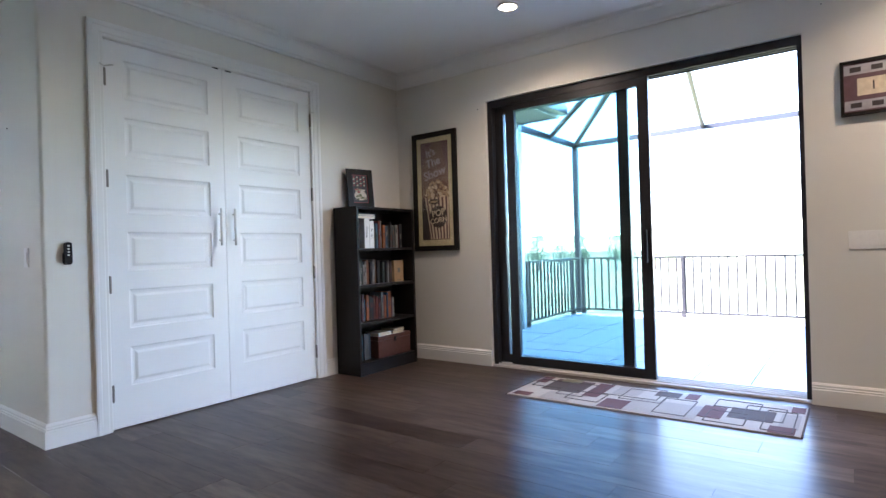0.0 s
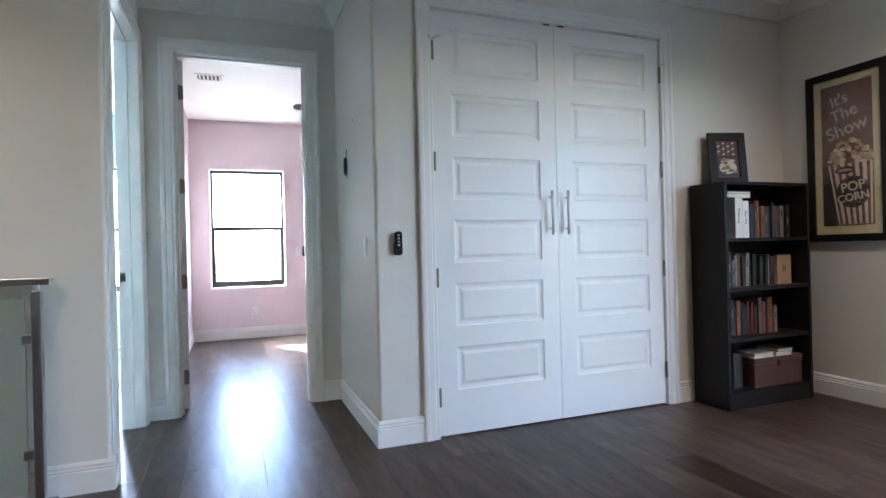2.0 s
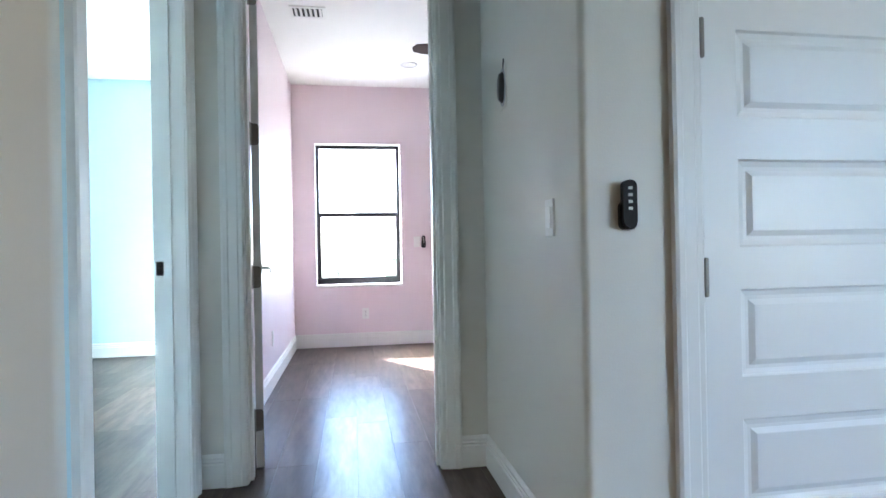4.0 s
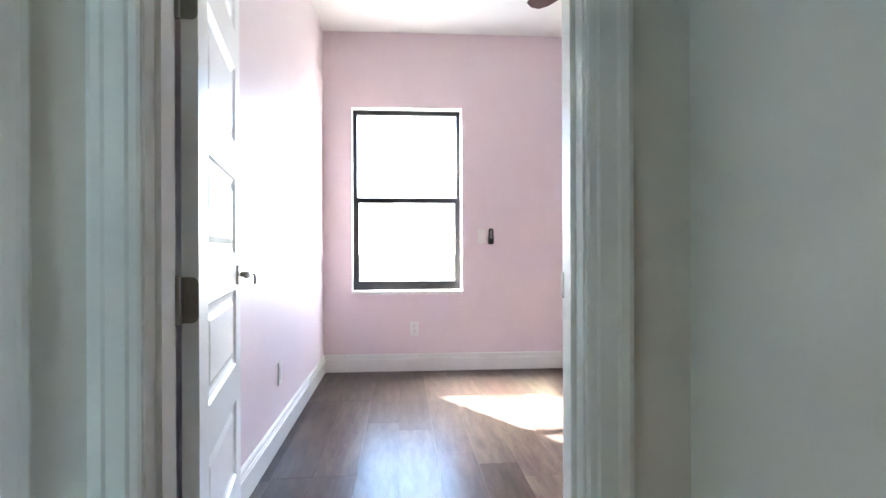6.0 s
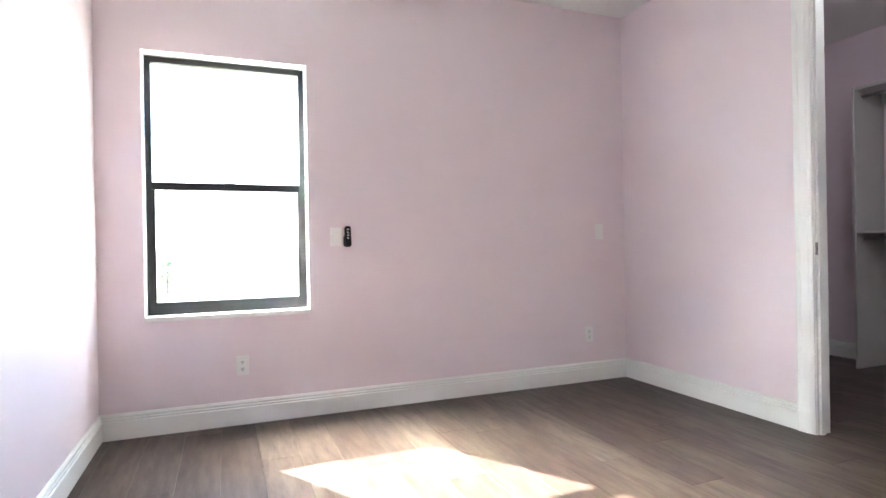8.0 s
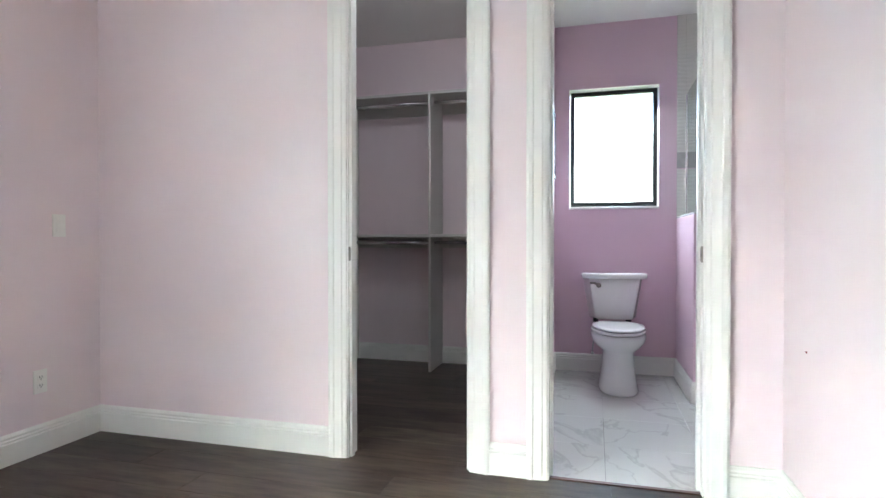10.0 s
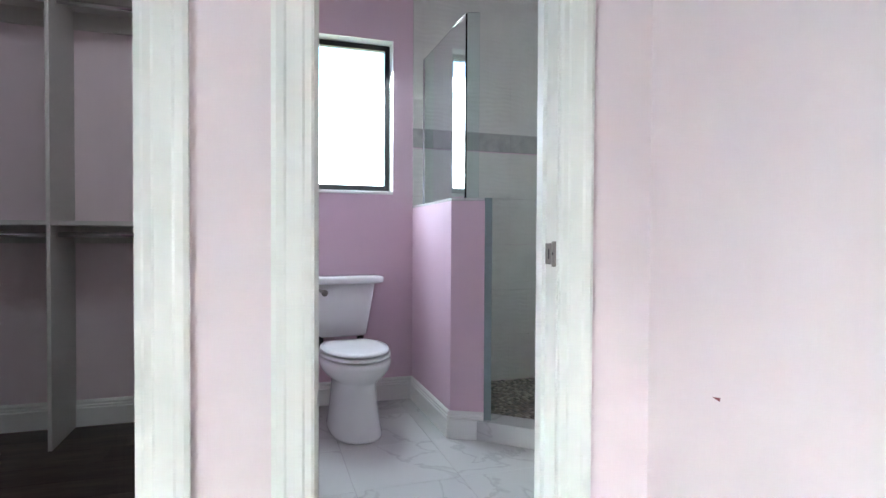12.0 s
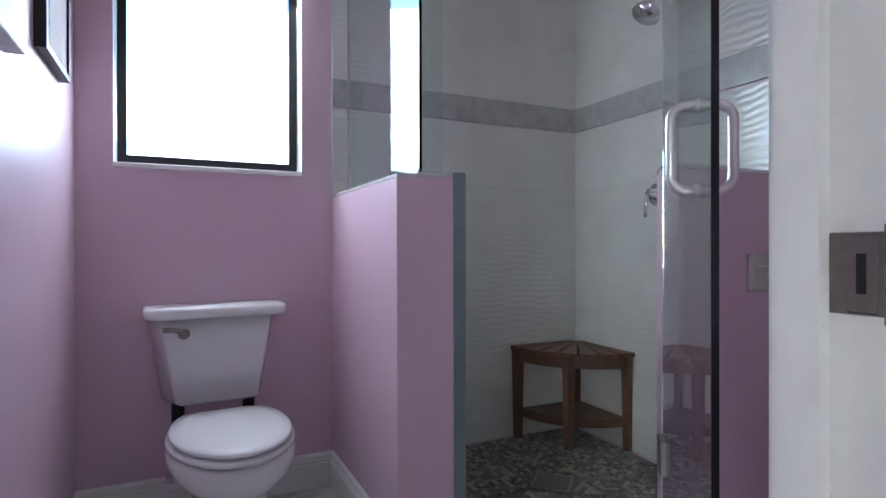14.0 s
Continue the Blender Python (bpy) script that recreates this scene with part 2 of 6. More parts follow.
def tube(points, r, n=12):
    """A round bar along points."""
    bm = bmesh.new()
    pts = [Vector(p) for p in points]
    rings = []
    up = Vector((0.123, 0.456, 0.88)).normalized()
    for i, p in enumerate(pts):
        d = (pts[min(i + 1, len(pts) - 1)] - pts[max(i - 1, 0)]).normalized()
        s = d.cross(up).normalized()
        u = s.cross(d).normalized()
        rings.append([bm.verts.new(p + r * (math.cos(a) * s + math.sin(a) * u)) for a in (2 * math.pi * k / n for k in range(n))])
    for a, b in zip(rings, rings[1:]):
        for i in range(n):
            bm.faces.new((a[i], a[(i + 1) % n], b[(i + 1) % n], b[i]))
    bm.faces.new(list(reversed(rings[0])))
    bm.faces.new(rings[-1])
    bmesh.ops.recalc_face_normals(bm, faces=bm.faces)
    return bm


def prism(poly, z0, z1, bevel=0.0):
    bm = bmesh.new()
    lo = [bm.verts.new((x, y, z0)) for x, y in poly]
    hi = [bm.verts.new((x, y, z1)) for x, y in poly]
    n = len(poly)
    bm.faces.new(list(reversed(lo)))
    bm.faces.new(hi)
    for i in range(n):
        bm.faces.new((lo[i], lo[(i + 1) % n], hi[(i + 1) % n], hi[i]))
    bmesh.ops.recalc_face_normals(bm, faces=bm.faces)
    if bevel:
        bmesh.ops.bevel(bm, geom=list(bm.edges), offset=bevel, segments=2, affect='EDGES', profile=0.5)
    return bm


def sweep(profile, a, b, inward, z=0.0, miter_a=0.0, miter_b=0.0):
    """A moulding from plan point a to b; profile of (out from the wall, height); inward: unit vector off the wall. Miters lengthen the ends with depth."""
    bm = bmesh.new()
    a, b, w = Vector((*a, 0)), Vector((*b, 0)), Vector((*inward, 0))
    d = (b - a).normalized()
    ends = []
    for p, s, mt in ((a, -1, miter_a), (b, 1, miter_b)):
        ends.append([bm.verts.new(p + w * o + d * (s * mt * o) + Vector((0, 0, z + h))) for o, h in profile])
    n = len(profile)
    for i in range(n):
        j = (i + 1) % n
        bm.faces.new((ends[0][i], ends[0][j], ends[1][j], ends[1][i]))
    bm.faces.new(ends[0])
    bm.faces.new(list(reversed(ends[1])))
    bmesh.ops.recalc_face_normals(bm, faces=bm.faces)
    return bm


def wall(name, axis, p0, p1, a0, a1, z1, holes, mat_lo, mat_hi, label, z0=0.0, mat_reveal=None):
    """A wall across axis ('x' or 'y') from p0 to p1, along the other from a0 to a1, with openings (a, b, z, z)."""
    bm = bmesh.new()
    ac = sorted({a0, a1, *[v for h in holes for v in h[:2]]})
    zc = sorted({z0, z1, *[v for h in holes for v in h[2:]]})
    solid = {}
    for i in range(len(ac) - 1):
        for k in range(len(zc) - 1):
            am, zm = (ac[i] + ac[i + 1]) / 2, (zc[k] + zc[k + 1]) / 2
            solid[i, k] = not any(h[0] < am < h[1] and h[2] < zm < h[3] for h in holes)
    cache = {}

    def v(p, a, z):
        key = (p, a, z)
        if key not in cache:
            cache[key] = bm.verts.new((p, a, z) if axis == 'x' else (a, p, z))
        return cache[key]

    def quad(pts, mat):
        f = bm.faces.new([v(*q) for q in pts])
        f.material_index = mat
    for (i, k), s in solid.items():
        if not s:
            continue
        A, B, C, D = ac[i], ac[i + 1], zc[k], zc[k + 1]
        quad([(p0, A, C), (p0, B, C), (p0, B, D), (p0, A, D)], 0)
        quad([(p1, A, C), (p1, B, C), (p1, B, D), (p1, A, D)], 1)
        for di, dk, pts in ((-1, 0, [(p0, A, C), (p1, A, C), (p1, A, D), (p0, A, D)]), (1, 0, [(p0, B, C), (p1, B, C), (p1, B, D), (p0, B, D)]),
                            (0, -1, [(p0, A, C), (p1, A, C), (p1, B, C), (p0, B, C)]), (0, 1, [(p0, A, D), (p1, A, D), (p1, B, D), (p0, B, D)])):
            if not solid.get((i + di, k + dk), False):
                inside = (i + di, k + dk) in solid
                quad(pts, 2 if inside else (1 if (axis == 'y') else 0))
    bmesh.ops.recalc_face_normals(bm, faces=bm.faces)
    o = mesh_ob(name, bm, [mat_lo, mat_hi, mat_reveal or M["trim"]])
    return tagged(o, label, "wall", kind="structure")


def round_corner(ob, x, y, r=0.02):
    """Rounds the upright outer corner of a wall at (x, y)."""
    bm = bmesh.new()
    bm.from_mesh(ob.data)
    es = [e for e in bm.edges if all(abs(q.co.x - x) < 1e-4 and abs(q.co.y - y) < 1e-4 for q in e.verts)]
    if es:
        r_ = bmesh.ops.bevel(bm, geom=es, offset=r, segments=8, affect='EDGES', profile=0.5)
    bm.to_mesh(ob.data)
    bm.free()

# ---- plan ----
DOOR_H = 2.44
LOFT_H, PINK_H = 2.82, 2.77
X_SL, Y_N, X_HL = 3.105, 0.0, -1.27
Y_P0, Y_P1 = 1.115, 1.25
X_PL, X_PR, Y_W = -1.215, 2.316, 4.59
X_B0, X_B1 = 2.41, 4.47
Y_BL = 2.285
DD = (0.35, 1.965)
PD = (-1.083, -0.206)
BD = (0.12, 0.998)
CD = (2.492, 3.118)
BTD = (1.522, 2.17)
WIN = (-0.985, -0.085, 0.63, 2.155)
WINB = (-2.37, -1.47, 0.63, 2.155)
WBT = (1.490, 2.166, 1.297, 2.258)
SLD = (-3.46, -1.05, 0.0, 2.395)

G, P, B_, MV, ST = M["grey_wall"], M["pink"], M["blue"], M["mauve"], M["stucco"]
w = wall("wall_loft_north", 'y', 0.0, 0.09, 0.0, X_SL, LOFT_H, [(*DD, 0.0, DOOR_H)], G, G, "warm grey painted wall with a double door")
round_corner(w, 0.0, 0.0)
wall("wall_hall_east", 'x', 0.0, 0.12, 0.09, Y_P0, LOFT_H, [], G, G, "pale grey-green painted hallway wall")
wall("wall_pink_south", 'y', Y_P0, Y_P1, -1.39, X_PR, LOFT_H, [(*PD, 0.0, DOOR_H)], G, P, "wall between hallway and pink bedroom with doorway")
wall("wall_hall_west", 'x', -1.39, X_HL, 0.12, Y_P0, LOFT_H, [(*BD, 0.0, DOOR_H)], B_, G, "hallway wall with a doorway to a blue room")
w = wall("wall_stair", 'y', 0.0, 0.12, -4.3, X_HL, LOFT_H, [], G, B_, "warm grey wall beside the glass stair rail")
round_corner(w, X_HL, 0.0)
wall("wall_pink_west", 'x', -1.39, X_PL, Y_P1, Y_W, LOFT_H, [], B_, P, "pink satin painted bedroom wall")
wall("wall_pink_north", 'y', Y_W, 4.79, -1.39, X_B1 + 0.2, LOFT_H, [WIN], P, ST, "pink bedroom wall with a tall window")
wall("wall_blue_north", 'y', Y_W, 4.79, -4.3, -1.39, LOFT_H, [WINB], B_, ST, "pale blue bedroom wall with a tall window")
wall("wall_blue_west", 'x', -4.42, -4.3, 0.0, 4.79, LOFT_H, [], ST, B_, "pale blue bedroom wall")
wall("wall_pink_east", 'x', X_PR, X_B0, 0.09, Y_W, LOFT_H, [(*CD, 0.0, DOOR_H), (*BTD, 0.0, DOOR_H)], P, MV, "pink wall with closet and bathroom doorways")
wall("wall_bath_north", 'y', Y_BL, 2.43, X_B0, X_B1, LOFT_H, [], MV, P, "mauve bathroom wall with small pictures")
wall("wall_bath_east", 'x', X_B1, 4.67, 0.0, 2.37, LOFT_H, [WBT], MV, ST, "mauve bathroom wall with a window", mat_reveal=M["trim"])
wall("wall_closet_east", 'x', X_B1, 4.67, 2.37, Y_W, LOFT_H, [], P, ST, "pink closet back wall")
wall("wall_bath_south", 'y', 0.0, 0.07, X_SL, X_B1, LOFT_H, [], ST, MV, "wall between shower and deck")
wall("wall_slider", 'x', X_SL, 3.30, -7.5, 0.0, LOFT_H, [SLD], G, ST, "warm grey wall with a sliding glass door", mat_reveal=G)
wall("wall_loft_south", 'y', -7.62, -7.5, -4.3, 3.30, LOFT_H, [], ST, G, "plain grey wall at the far end of the loft")
wall("wall_loft_west", 'x', -4.42, -4.3, -7.5, 0.0, LOFT_H, [], ST, G, "plain grey wall beyond the stairs")


def slab(name, x0, x1, y0, y1, z0, z1, mat, label, cat):
    return tagged(mesh_ob(name, box(x0, x1, y0, y1, z0, z1), mat), label, cat, kind="structure")


slab("ceiling_loft", -4.42, 3.30, -7.62, 0.0, LOFT_H, 3.0, M["ceiling"], "white painted loft ceiling", "ceiling")
slab("ceiling_hall", -1.27, 0.0, 0.0, Y_P0, LOFT_H, 3.0, M["ceiling"], "white painted hallway ceiling", "ceiling")
slab("ceiling_pink_room", X_PL, X_PR, Y_P1, Y_W, PINK_H, 3.0, M["ceiling"], "white painted bedroom ceiling", "ceiling")
slab("ceiling_blue_room", -4.3, -1.39, 0.12, Y_W, PINK_H, 3.0, M["ceiling"], "white painted bedroom ceiling", "ceiling")
slab("ceiling_bath", X_B0, X_B1, 0.09, Y_BL, PINK_H, 3.0, M["ceiling"], "white painted bathroom ceiling", "ceiling")
slab("ceiling_closet", X_B0, X_B1, 2.43, Y_W, PINK_H, 3.0, M["ceiling"], "white painted closet ceiling", "ceiling")
slab("roof_slab", -4.6, 4.8, -0.3, 5.0, 3.0, 3.1, M["roof"], "flat roof over the rooms", "roof")
slab("roof_slab_loft", -4.6, 3.4, -7.8, -0.3, 3.0, 3.1, M["roof"], "flat roof over the loft", "roof")
floor_ob = slab("floor", -4.42, 3.30, -7.62, 4.79, -0.2, -0.006, M["subfloor"], "brown wood-look plank floor", "floor")
slab("floor_closet", 3.30, 4.67, 2.37, 4.79, -0.2, -0.006, M["subfloor"], "brown wood-look plank closet floor", "floor")
bath_floor = slab("floor_bath", 3.30, 4.67, 0.0, 2.37, -0.2, -0.008, M["pale_grout"], "white marble tile bathroom floor", "floor")

# ---- mouldings ----
BASE = [(0, 0), (0.016, 0), (0.016, 0.098), (0.011, 0.103), (0.014, 0.112), (0.009, 0.118), (0.011, 0.128), (0.004, 0.140), (0, 0.142)]
CROWN = [(0, -0.125), (0.012, -0.125), (0.018, -0.11), (0.03, -0.10), (0.055, -0.065), (0.075, -0.035), (0.10, -0.022), (0.105, -0.01), (0.12, 0), (0, 0)]


def mould(name, prof, a, b, inward, z=0.0, ma=0.0, mb=0.0):
    lab = {"baseboard": "white stepped wooden baseboard", "crown_moulding": "white crown moulding"}[name]
    return tagged(mesh_ob(name, sweep(prof, a, b, inward, z, ma, mb), M["trim"]), lab, "trim", kind="structure")


CW = 0.092
CL = CW - 0.013
for a, b, n, ma, mb in (
        ((0.0, 0.0), (DD[0] - CW, 0.0), (0, -1), 1, 0), ((DD[1] + CW, 0.0), (X_SL, 0.0), (0, -1), 0, -1),
        ((0.0, Y_P0), (0.0, 0.0), (-1, 0), -1, 1), ((PD[1] + CL, Y_P0), (0.0, Y_P0), (0, -1), 0, -1),
        ((X_HL, Y_P0), (PD[0] - CL, Y_P0), (0, -1), -1, 0), ((X_HL, 0.0), (X_HL, BD[0] - CL), (1, 0), 1, 0),
        ((-4.3, 0.0), (X_HL, 0.0), (0, -1), -1, 1),
        ((X_SL, 0.0), (X_SL, SLD[1]), (-1, 0), -1, 0), ((X_SL, SLD[0]), (X_SL, -7.5), (-1, 0), 0, -1),
        ((X_PL, Y_P1), (X_PL, Y_W), (1, 0), -1, -1), ((X_PL, Y_W), (X_PR, Y_W), (0, -1), -1, -1),
        ((X_PR, Y_W), (X_PR, CD[1] + CL), (-1, 0), -1, 0), ((X_PR, CD[0] - CL), (X_PR, BTD[1] + CL), (-1, 0), 0, 0),
        ((X_PR, BTD[0] - CL), (X_PR, Y_P1), (-1, 0), 0, -1), ((X_PR, Y_P1), (PD[1] + CL, Y_P1), (0, 1), -1, 0),
        ((PD[0] - CL, Y_P1), (X_PL, Y_P1), (0, 1), 0, -1),
        ((-4.3, Y_W), (-1.39, Y_W), (0, -1), -1, -1), ((-1.39, Y_W), (-1.39, 1.1), (-1, 0), -1, 0),
        ((X_B0, Y_BL), (X_B1, Y_BL), (0, -1), -1, -1), ((X_B1, Y_BL), (X_B1, 1.362), (-1, 0), -1, -1),
        ((X_B1, 1.362), (3.715, 1.359), (0, 1), -1, 0),
        ((X_B1, 2.43), (X_B1, Y_W), (-1, 0), -1, -1), ((X_B0, Y_W), (X_B1, Y_W), (0, -1), -1, -1)):
    mould("baseboard", BASE, a, b, n, 0.0, ma, mb)
for a, b, n, ma, mb in (
        ((0.0, 0.0), (X_SL, 0.0), (0, -1), 1, -1), ((0.0, Y_P0), (0.0, 0.0), (-1, 0), -1, 1), ((X_HL, Y_P0), (0.0, Y_P0), (0, -1), -1, -1),
        ((X_HL, 0.0), (X_HL, Y_P0), (1, 0), 1, -1), ((-4.3, 0.0), (X_HL, 0.0), (0, -1), -1, 1), ((X_SL, 0.0), (X_SL, -7.5), (-1, 0), -1, -1)):
    mould("crown_moulding", CROWN, a, b, n, LOFT_H, ma, mb)

CAS = [(0, 0), (0, 0.010), (0.006, 0.013), (0.020, 0.013), (0.026, 0.017), (0.060, 0.019), (0.066, 0.023), (0.082, 0.024), (CW, 0.020), (CW, 0)]


def casing(name, axis, pos, sign, a0, a1, h, inset=0.013):
    """Mitred door trim around an opening on the wall face at pos that looks along sign; inset: how far it laps the jamb."""
    a0, a1, h, bottom = a0 + inset, a1 - inset, h - inset, 0.0
    bm = bmesh.new()
    path = [(a0, bottom, -1, 0), (a0, h, -1, 1), (a1, h, 1, 1), (a1, bottom, 1, 0)]
    rings = []
    for a, z, oa, oz in path:
        ring = []
        for u, t in CAS:
            aa, zz, pp = a + oa * u, z + oz * u, pos + sign * t
            ring.append(bm.verts.new((pp, aa, zz) if axis == 'x' else (aa, pp, zz)))
        rings.append(ring)
    n = len(CAS)
    for r, s in zip(rings, rings[1:]):
        for i in range(n):
            bm.faces.new((r[i], r[(i + 1) % n], s[(i + 1) % n], s[i]))
    bm.faces.new(rings[0])
    bm.faces.new(list(reversed(rings[-1])))
    bmesh.ops.recalc_face_normals(bm, faces=bm.faces)
    return tagged(mesh_ob(name, bm, M["trim"]), "white moulded door casing", "trim", kind="structure")


def jamb(axis, p0, p1, a0, a1, h, stop_at):
    """The lining of a doorway with its stop bead."""
    bm = bmesh.new()
    t = 0.018

    def bx(pa, pb, aa, ab, za, zb):
        if axis == 'x':
            add_box(bm, pa, pb, aa, ab, za, zb)
        else:
            add_box(bm, aa, ab, pa, pb, za, zb)
    bx(p0, p1, a0 - 0.001, a0 + t, 0, h)
    bx(p0, p1, a1 - t, a1 + 0.001, 0, h)
    bx(p0, p1, a0 + t, a1 - t, h - t, h + 0.001)
    s0, s1 = stop_at
    bx(s0, s1, a0 + t, a0 + t + 0.012, 0, h - t)
    bx(s0, s1, a1 - t - 0.012, a1 - t, 0, h - t)
    bx(s0, s1, a0 + t + 0.012, a1 - t - 0.012, h - t - 0.012, h - t)
    return tagged(mesh_ob("door_jamb", bm, M["trim"]), "white painted door jamb with stop", "trim", kind="structure")


casing("door_casing", 'y', 0.0, -1, *DD, DOOR_H, -0.004)
casing("door_casing", 'y', Y_P0, -1, *PD, DOOR_H)
casing("door_casing", 'y', Y_P1, 1, *PD, DOOR_H)
casing("door_casing", 'x', X_HL, 1, *BD, DOOR_H)
casing("door_casing", 'x', X_PR, -1, *CD, DOOR_H)
casing("door_casing", 'x', X_PR, -1, *BTD, DOOR_H)
casing("door_casing", 'x', X_B0, 1, *BTD, DOOR_H)
jamb('y', Y_P0 - 0.002, Y_P1 + 0.002, *PD, DOOR_H, (1.155, 1.20))
jamb('x', -1.392, X_HL + 0.002, *BD, DOOR_H, (-1.35, -1.32))
jamb('x', X_PR - 0.002, X_B0 + 0.002, *CD, DOOR_H, (2.33, 2.36))
jamb('x', X_PR - 0.002, X_B0 + 0.002, *BTD, DOOR_H, (2.372, 2.405))


# ---- doors ----
def panel_leaf(width, height, thick, rails=6, side=0.115, both=True):
    """A moulded door leaf from x 0 to width, y 0 to thick, with six recessed and raised panels on each face."""
    bm = bmesh.new()
    top, bottom, gap = 0.108, 0.253, 0.118
    ph = (height - top - bottom - gap * (rails - 1)) / rails
    xs = [0, side, width - side, width]
    for face_y, sgn in ((0.0, 1), (thick, -1)):
        zs = [0]
        for i in range(rails):
            z = bottom + i * (ph + gap)
            zs += [z, z + ph]
        zs.append(height)
        for i in range(3):
            for k in range(len(zs) - 1):
                q = [(xs[i], zs[k]), (xs[i + 1], zs[k]), (xs[i + 1], zs[k + 1]), (xs[i], zs[k + 1])]
                is_panel = i == 1 and k % 2 == 1
                if not is_panel:
                    bm.faces.new([bm.verts.new((x, face_y, z)) for x, z in q])
                    continue
                steps = [(0, 0), (0.006, 0.007), (0.020, 0.011), (0.030, 0.011), (0.046, 0.004)]
                prev = None
                for ins, dep in steps:
                    x0, z0 = q[0][0] + ins, q[0][1] + ins
                    x1, z1 = q[2][0] - ins, q[2][1] - ins
                    ring = [bm.verts.new((x, face_y + sgn * dep, z)) for x, z in ((x0, z0), (x1, z0), (x1, z1), (x0, z1))]
                    if prev:
                        for j in range(4):
                            bm.faces.new((prev[j], prev[(j + 1) % 4], ring[(j + 1) % 4], ring[j]))
                    prev = ring
                bm.faces.new(prev)
    for x in (0, width):
        bm.faces.new([bm.verts.new(c) for c in ((x, 0, 0), (x, thick, 0), (x, thick, height), (x, 0, height))])
    for z in (0, height):
        bm.faces.new([bm.verts.new(c) for c in ((0, 0, z), (0, thick, z), (width, thick, z), (width, 0, z))])
    bmesh.ops.remove_doubles(bm, verts=bm.verts, dist=0.0002)
    bmesh.ops.recalc_face_normals(bm, faces=bm.faces)
    return bm


def hinge_bm(h=0.10):
    bm = rod((0, 0, -h / 2), (0, 0, h / 2), 0.0085, 10)
    for z in (-h / 2, h / 2):
        lathe([(0.0075, z - 0.004), (0.0075, z + 0.004)], 10, bm)
    return bm


def rounded_leaf(x0, x1, y0, y1, z, h=0.05, r=0.014):
    """A hinge leaf whose two free corners are rounded."""
    arc = [(y0 + r - r * math.cos(radians(a)), h - r + r * math.sin(radians(a))) for a in (0, 30, 60, 90)]
    rim = [(y1, h)] + arc[::-1] + [(y, -q) for y, q in arc] + [(y1, -h)]
    bm = bmesh.new()
    a = [bm.verts.new((x0, y, z + q)) for y, q in rim]
    b = [bm.verts.new((x1, y, z + q)) for y, q in rim]
    bm.faces.new(a)
    bm.faces.new(b[::-1])
    for k in range(len(rim)):
        n = (k + 1) % len(rim)
        bm.faces.new((a[k], b[k], b[n], a[n]))
    bmesh.ops.recalc_face_normals(bm, faces=bm.faces)
    return bm


def double_door():
    t = thing("double_door", "closed white six-panel double door with bar pulls", "door", (DD[0], 0.0, 0.0))
    W_ = (DD[1] - DD[0]) / 2 - 0.003
    for i, x0 in enumerate((0.0015, W_ + 0.0045)):
        lf = part("door_leaf", panel_leaf(W_, DOOR_H - 0.012, 0.035), M["door"], t)
        lf.location = (x0, 0.006, 0.008)
        hx = W_ - 0.055 if i == 0 else 0.055
        bar = rod((hx, -0.035, 1.135), (hx, -0.035, 1.405), 0.0085, 14)
        pull = part("bar_pull", bar, M["nickel"], lf, "brushed nickel bar pull", True)
        for z in (1.175, 1.365):
            part("standoff", rod((hx, -0.033, z), (hx, 0.001, z), 0.005, 10), M["nickel"], pull, "", True)
        ex = -0.0005 if i == 0 else W_ + 0.0005
        for z in (0.225, 0.90, 1.56, 2.19):
            h = part("hinge", hinge_bm(), M["hinge"], lf, "satin nickel hinge")
            h.location = (ex, -0.013, z)
        ex2 = W_ - 0.05 if i == 0 else 0.05
        part("ball_catch", box(ex2 - 0.022, ex2 + 0.022, -0.004, 0.02, DOOR_H - 0.016, DOOR_H - 0.008), M["black_plastic"], lf)
        s = part("hinge_stop", tube([(ex, -0.012, 2.255), (ex + (0.03 if i == 0 else -0.03), -0.045, 2.262), (ex + (0.04 if i == 0 else -0.04), -0.05, 2.262)], 0.004, 8), M["nickel"], lf)
        s2 = part("hinge_stop", tube([(ex, -0.012, 2.255), (ex - (0.03 if i == 0 else -0.03), -0.03, 2.262)], 0.004, 8), M["nickel"], lf)
    back = part("head_lining", box(0, DD[1] - DD[0], 0.05, 0.088, 0, DOOR_H), M["trim"], t)
    return t


double_door()


def lever(parent, x, z, y_face, sgn, way):
    """Square rose and lever handle on a leaf face."""
    rose = part("rose", box(x - 0.032, x + 0.032, y_face, y_face + sgn * 0.009, z - 0.032, z + 0.032, 0.002), M["nickel"], parent, "square satin nickel rose")
    part("lever", tube([(x, y_face, z), (x, y_face + sgn * 0.034, z), (x + way * 0.010, y_face + sgn * 0.040, z), (x + way * 0.11, y_face + sgn * 0.040, z)], 0.0085, 10), M["nickel"], rose, "satin nickel lever", True)
    return rose


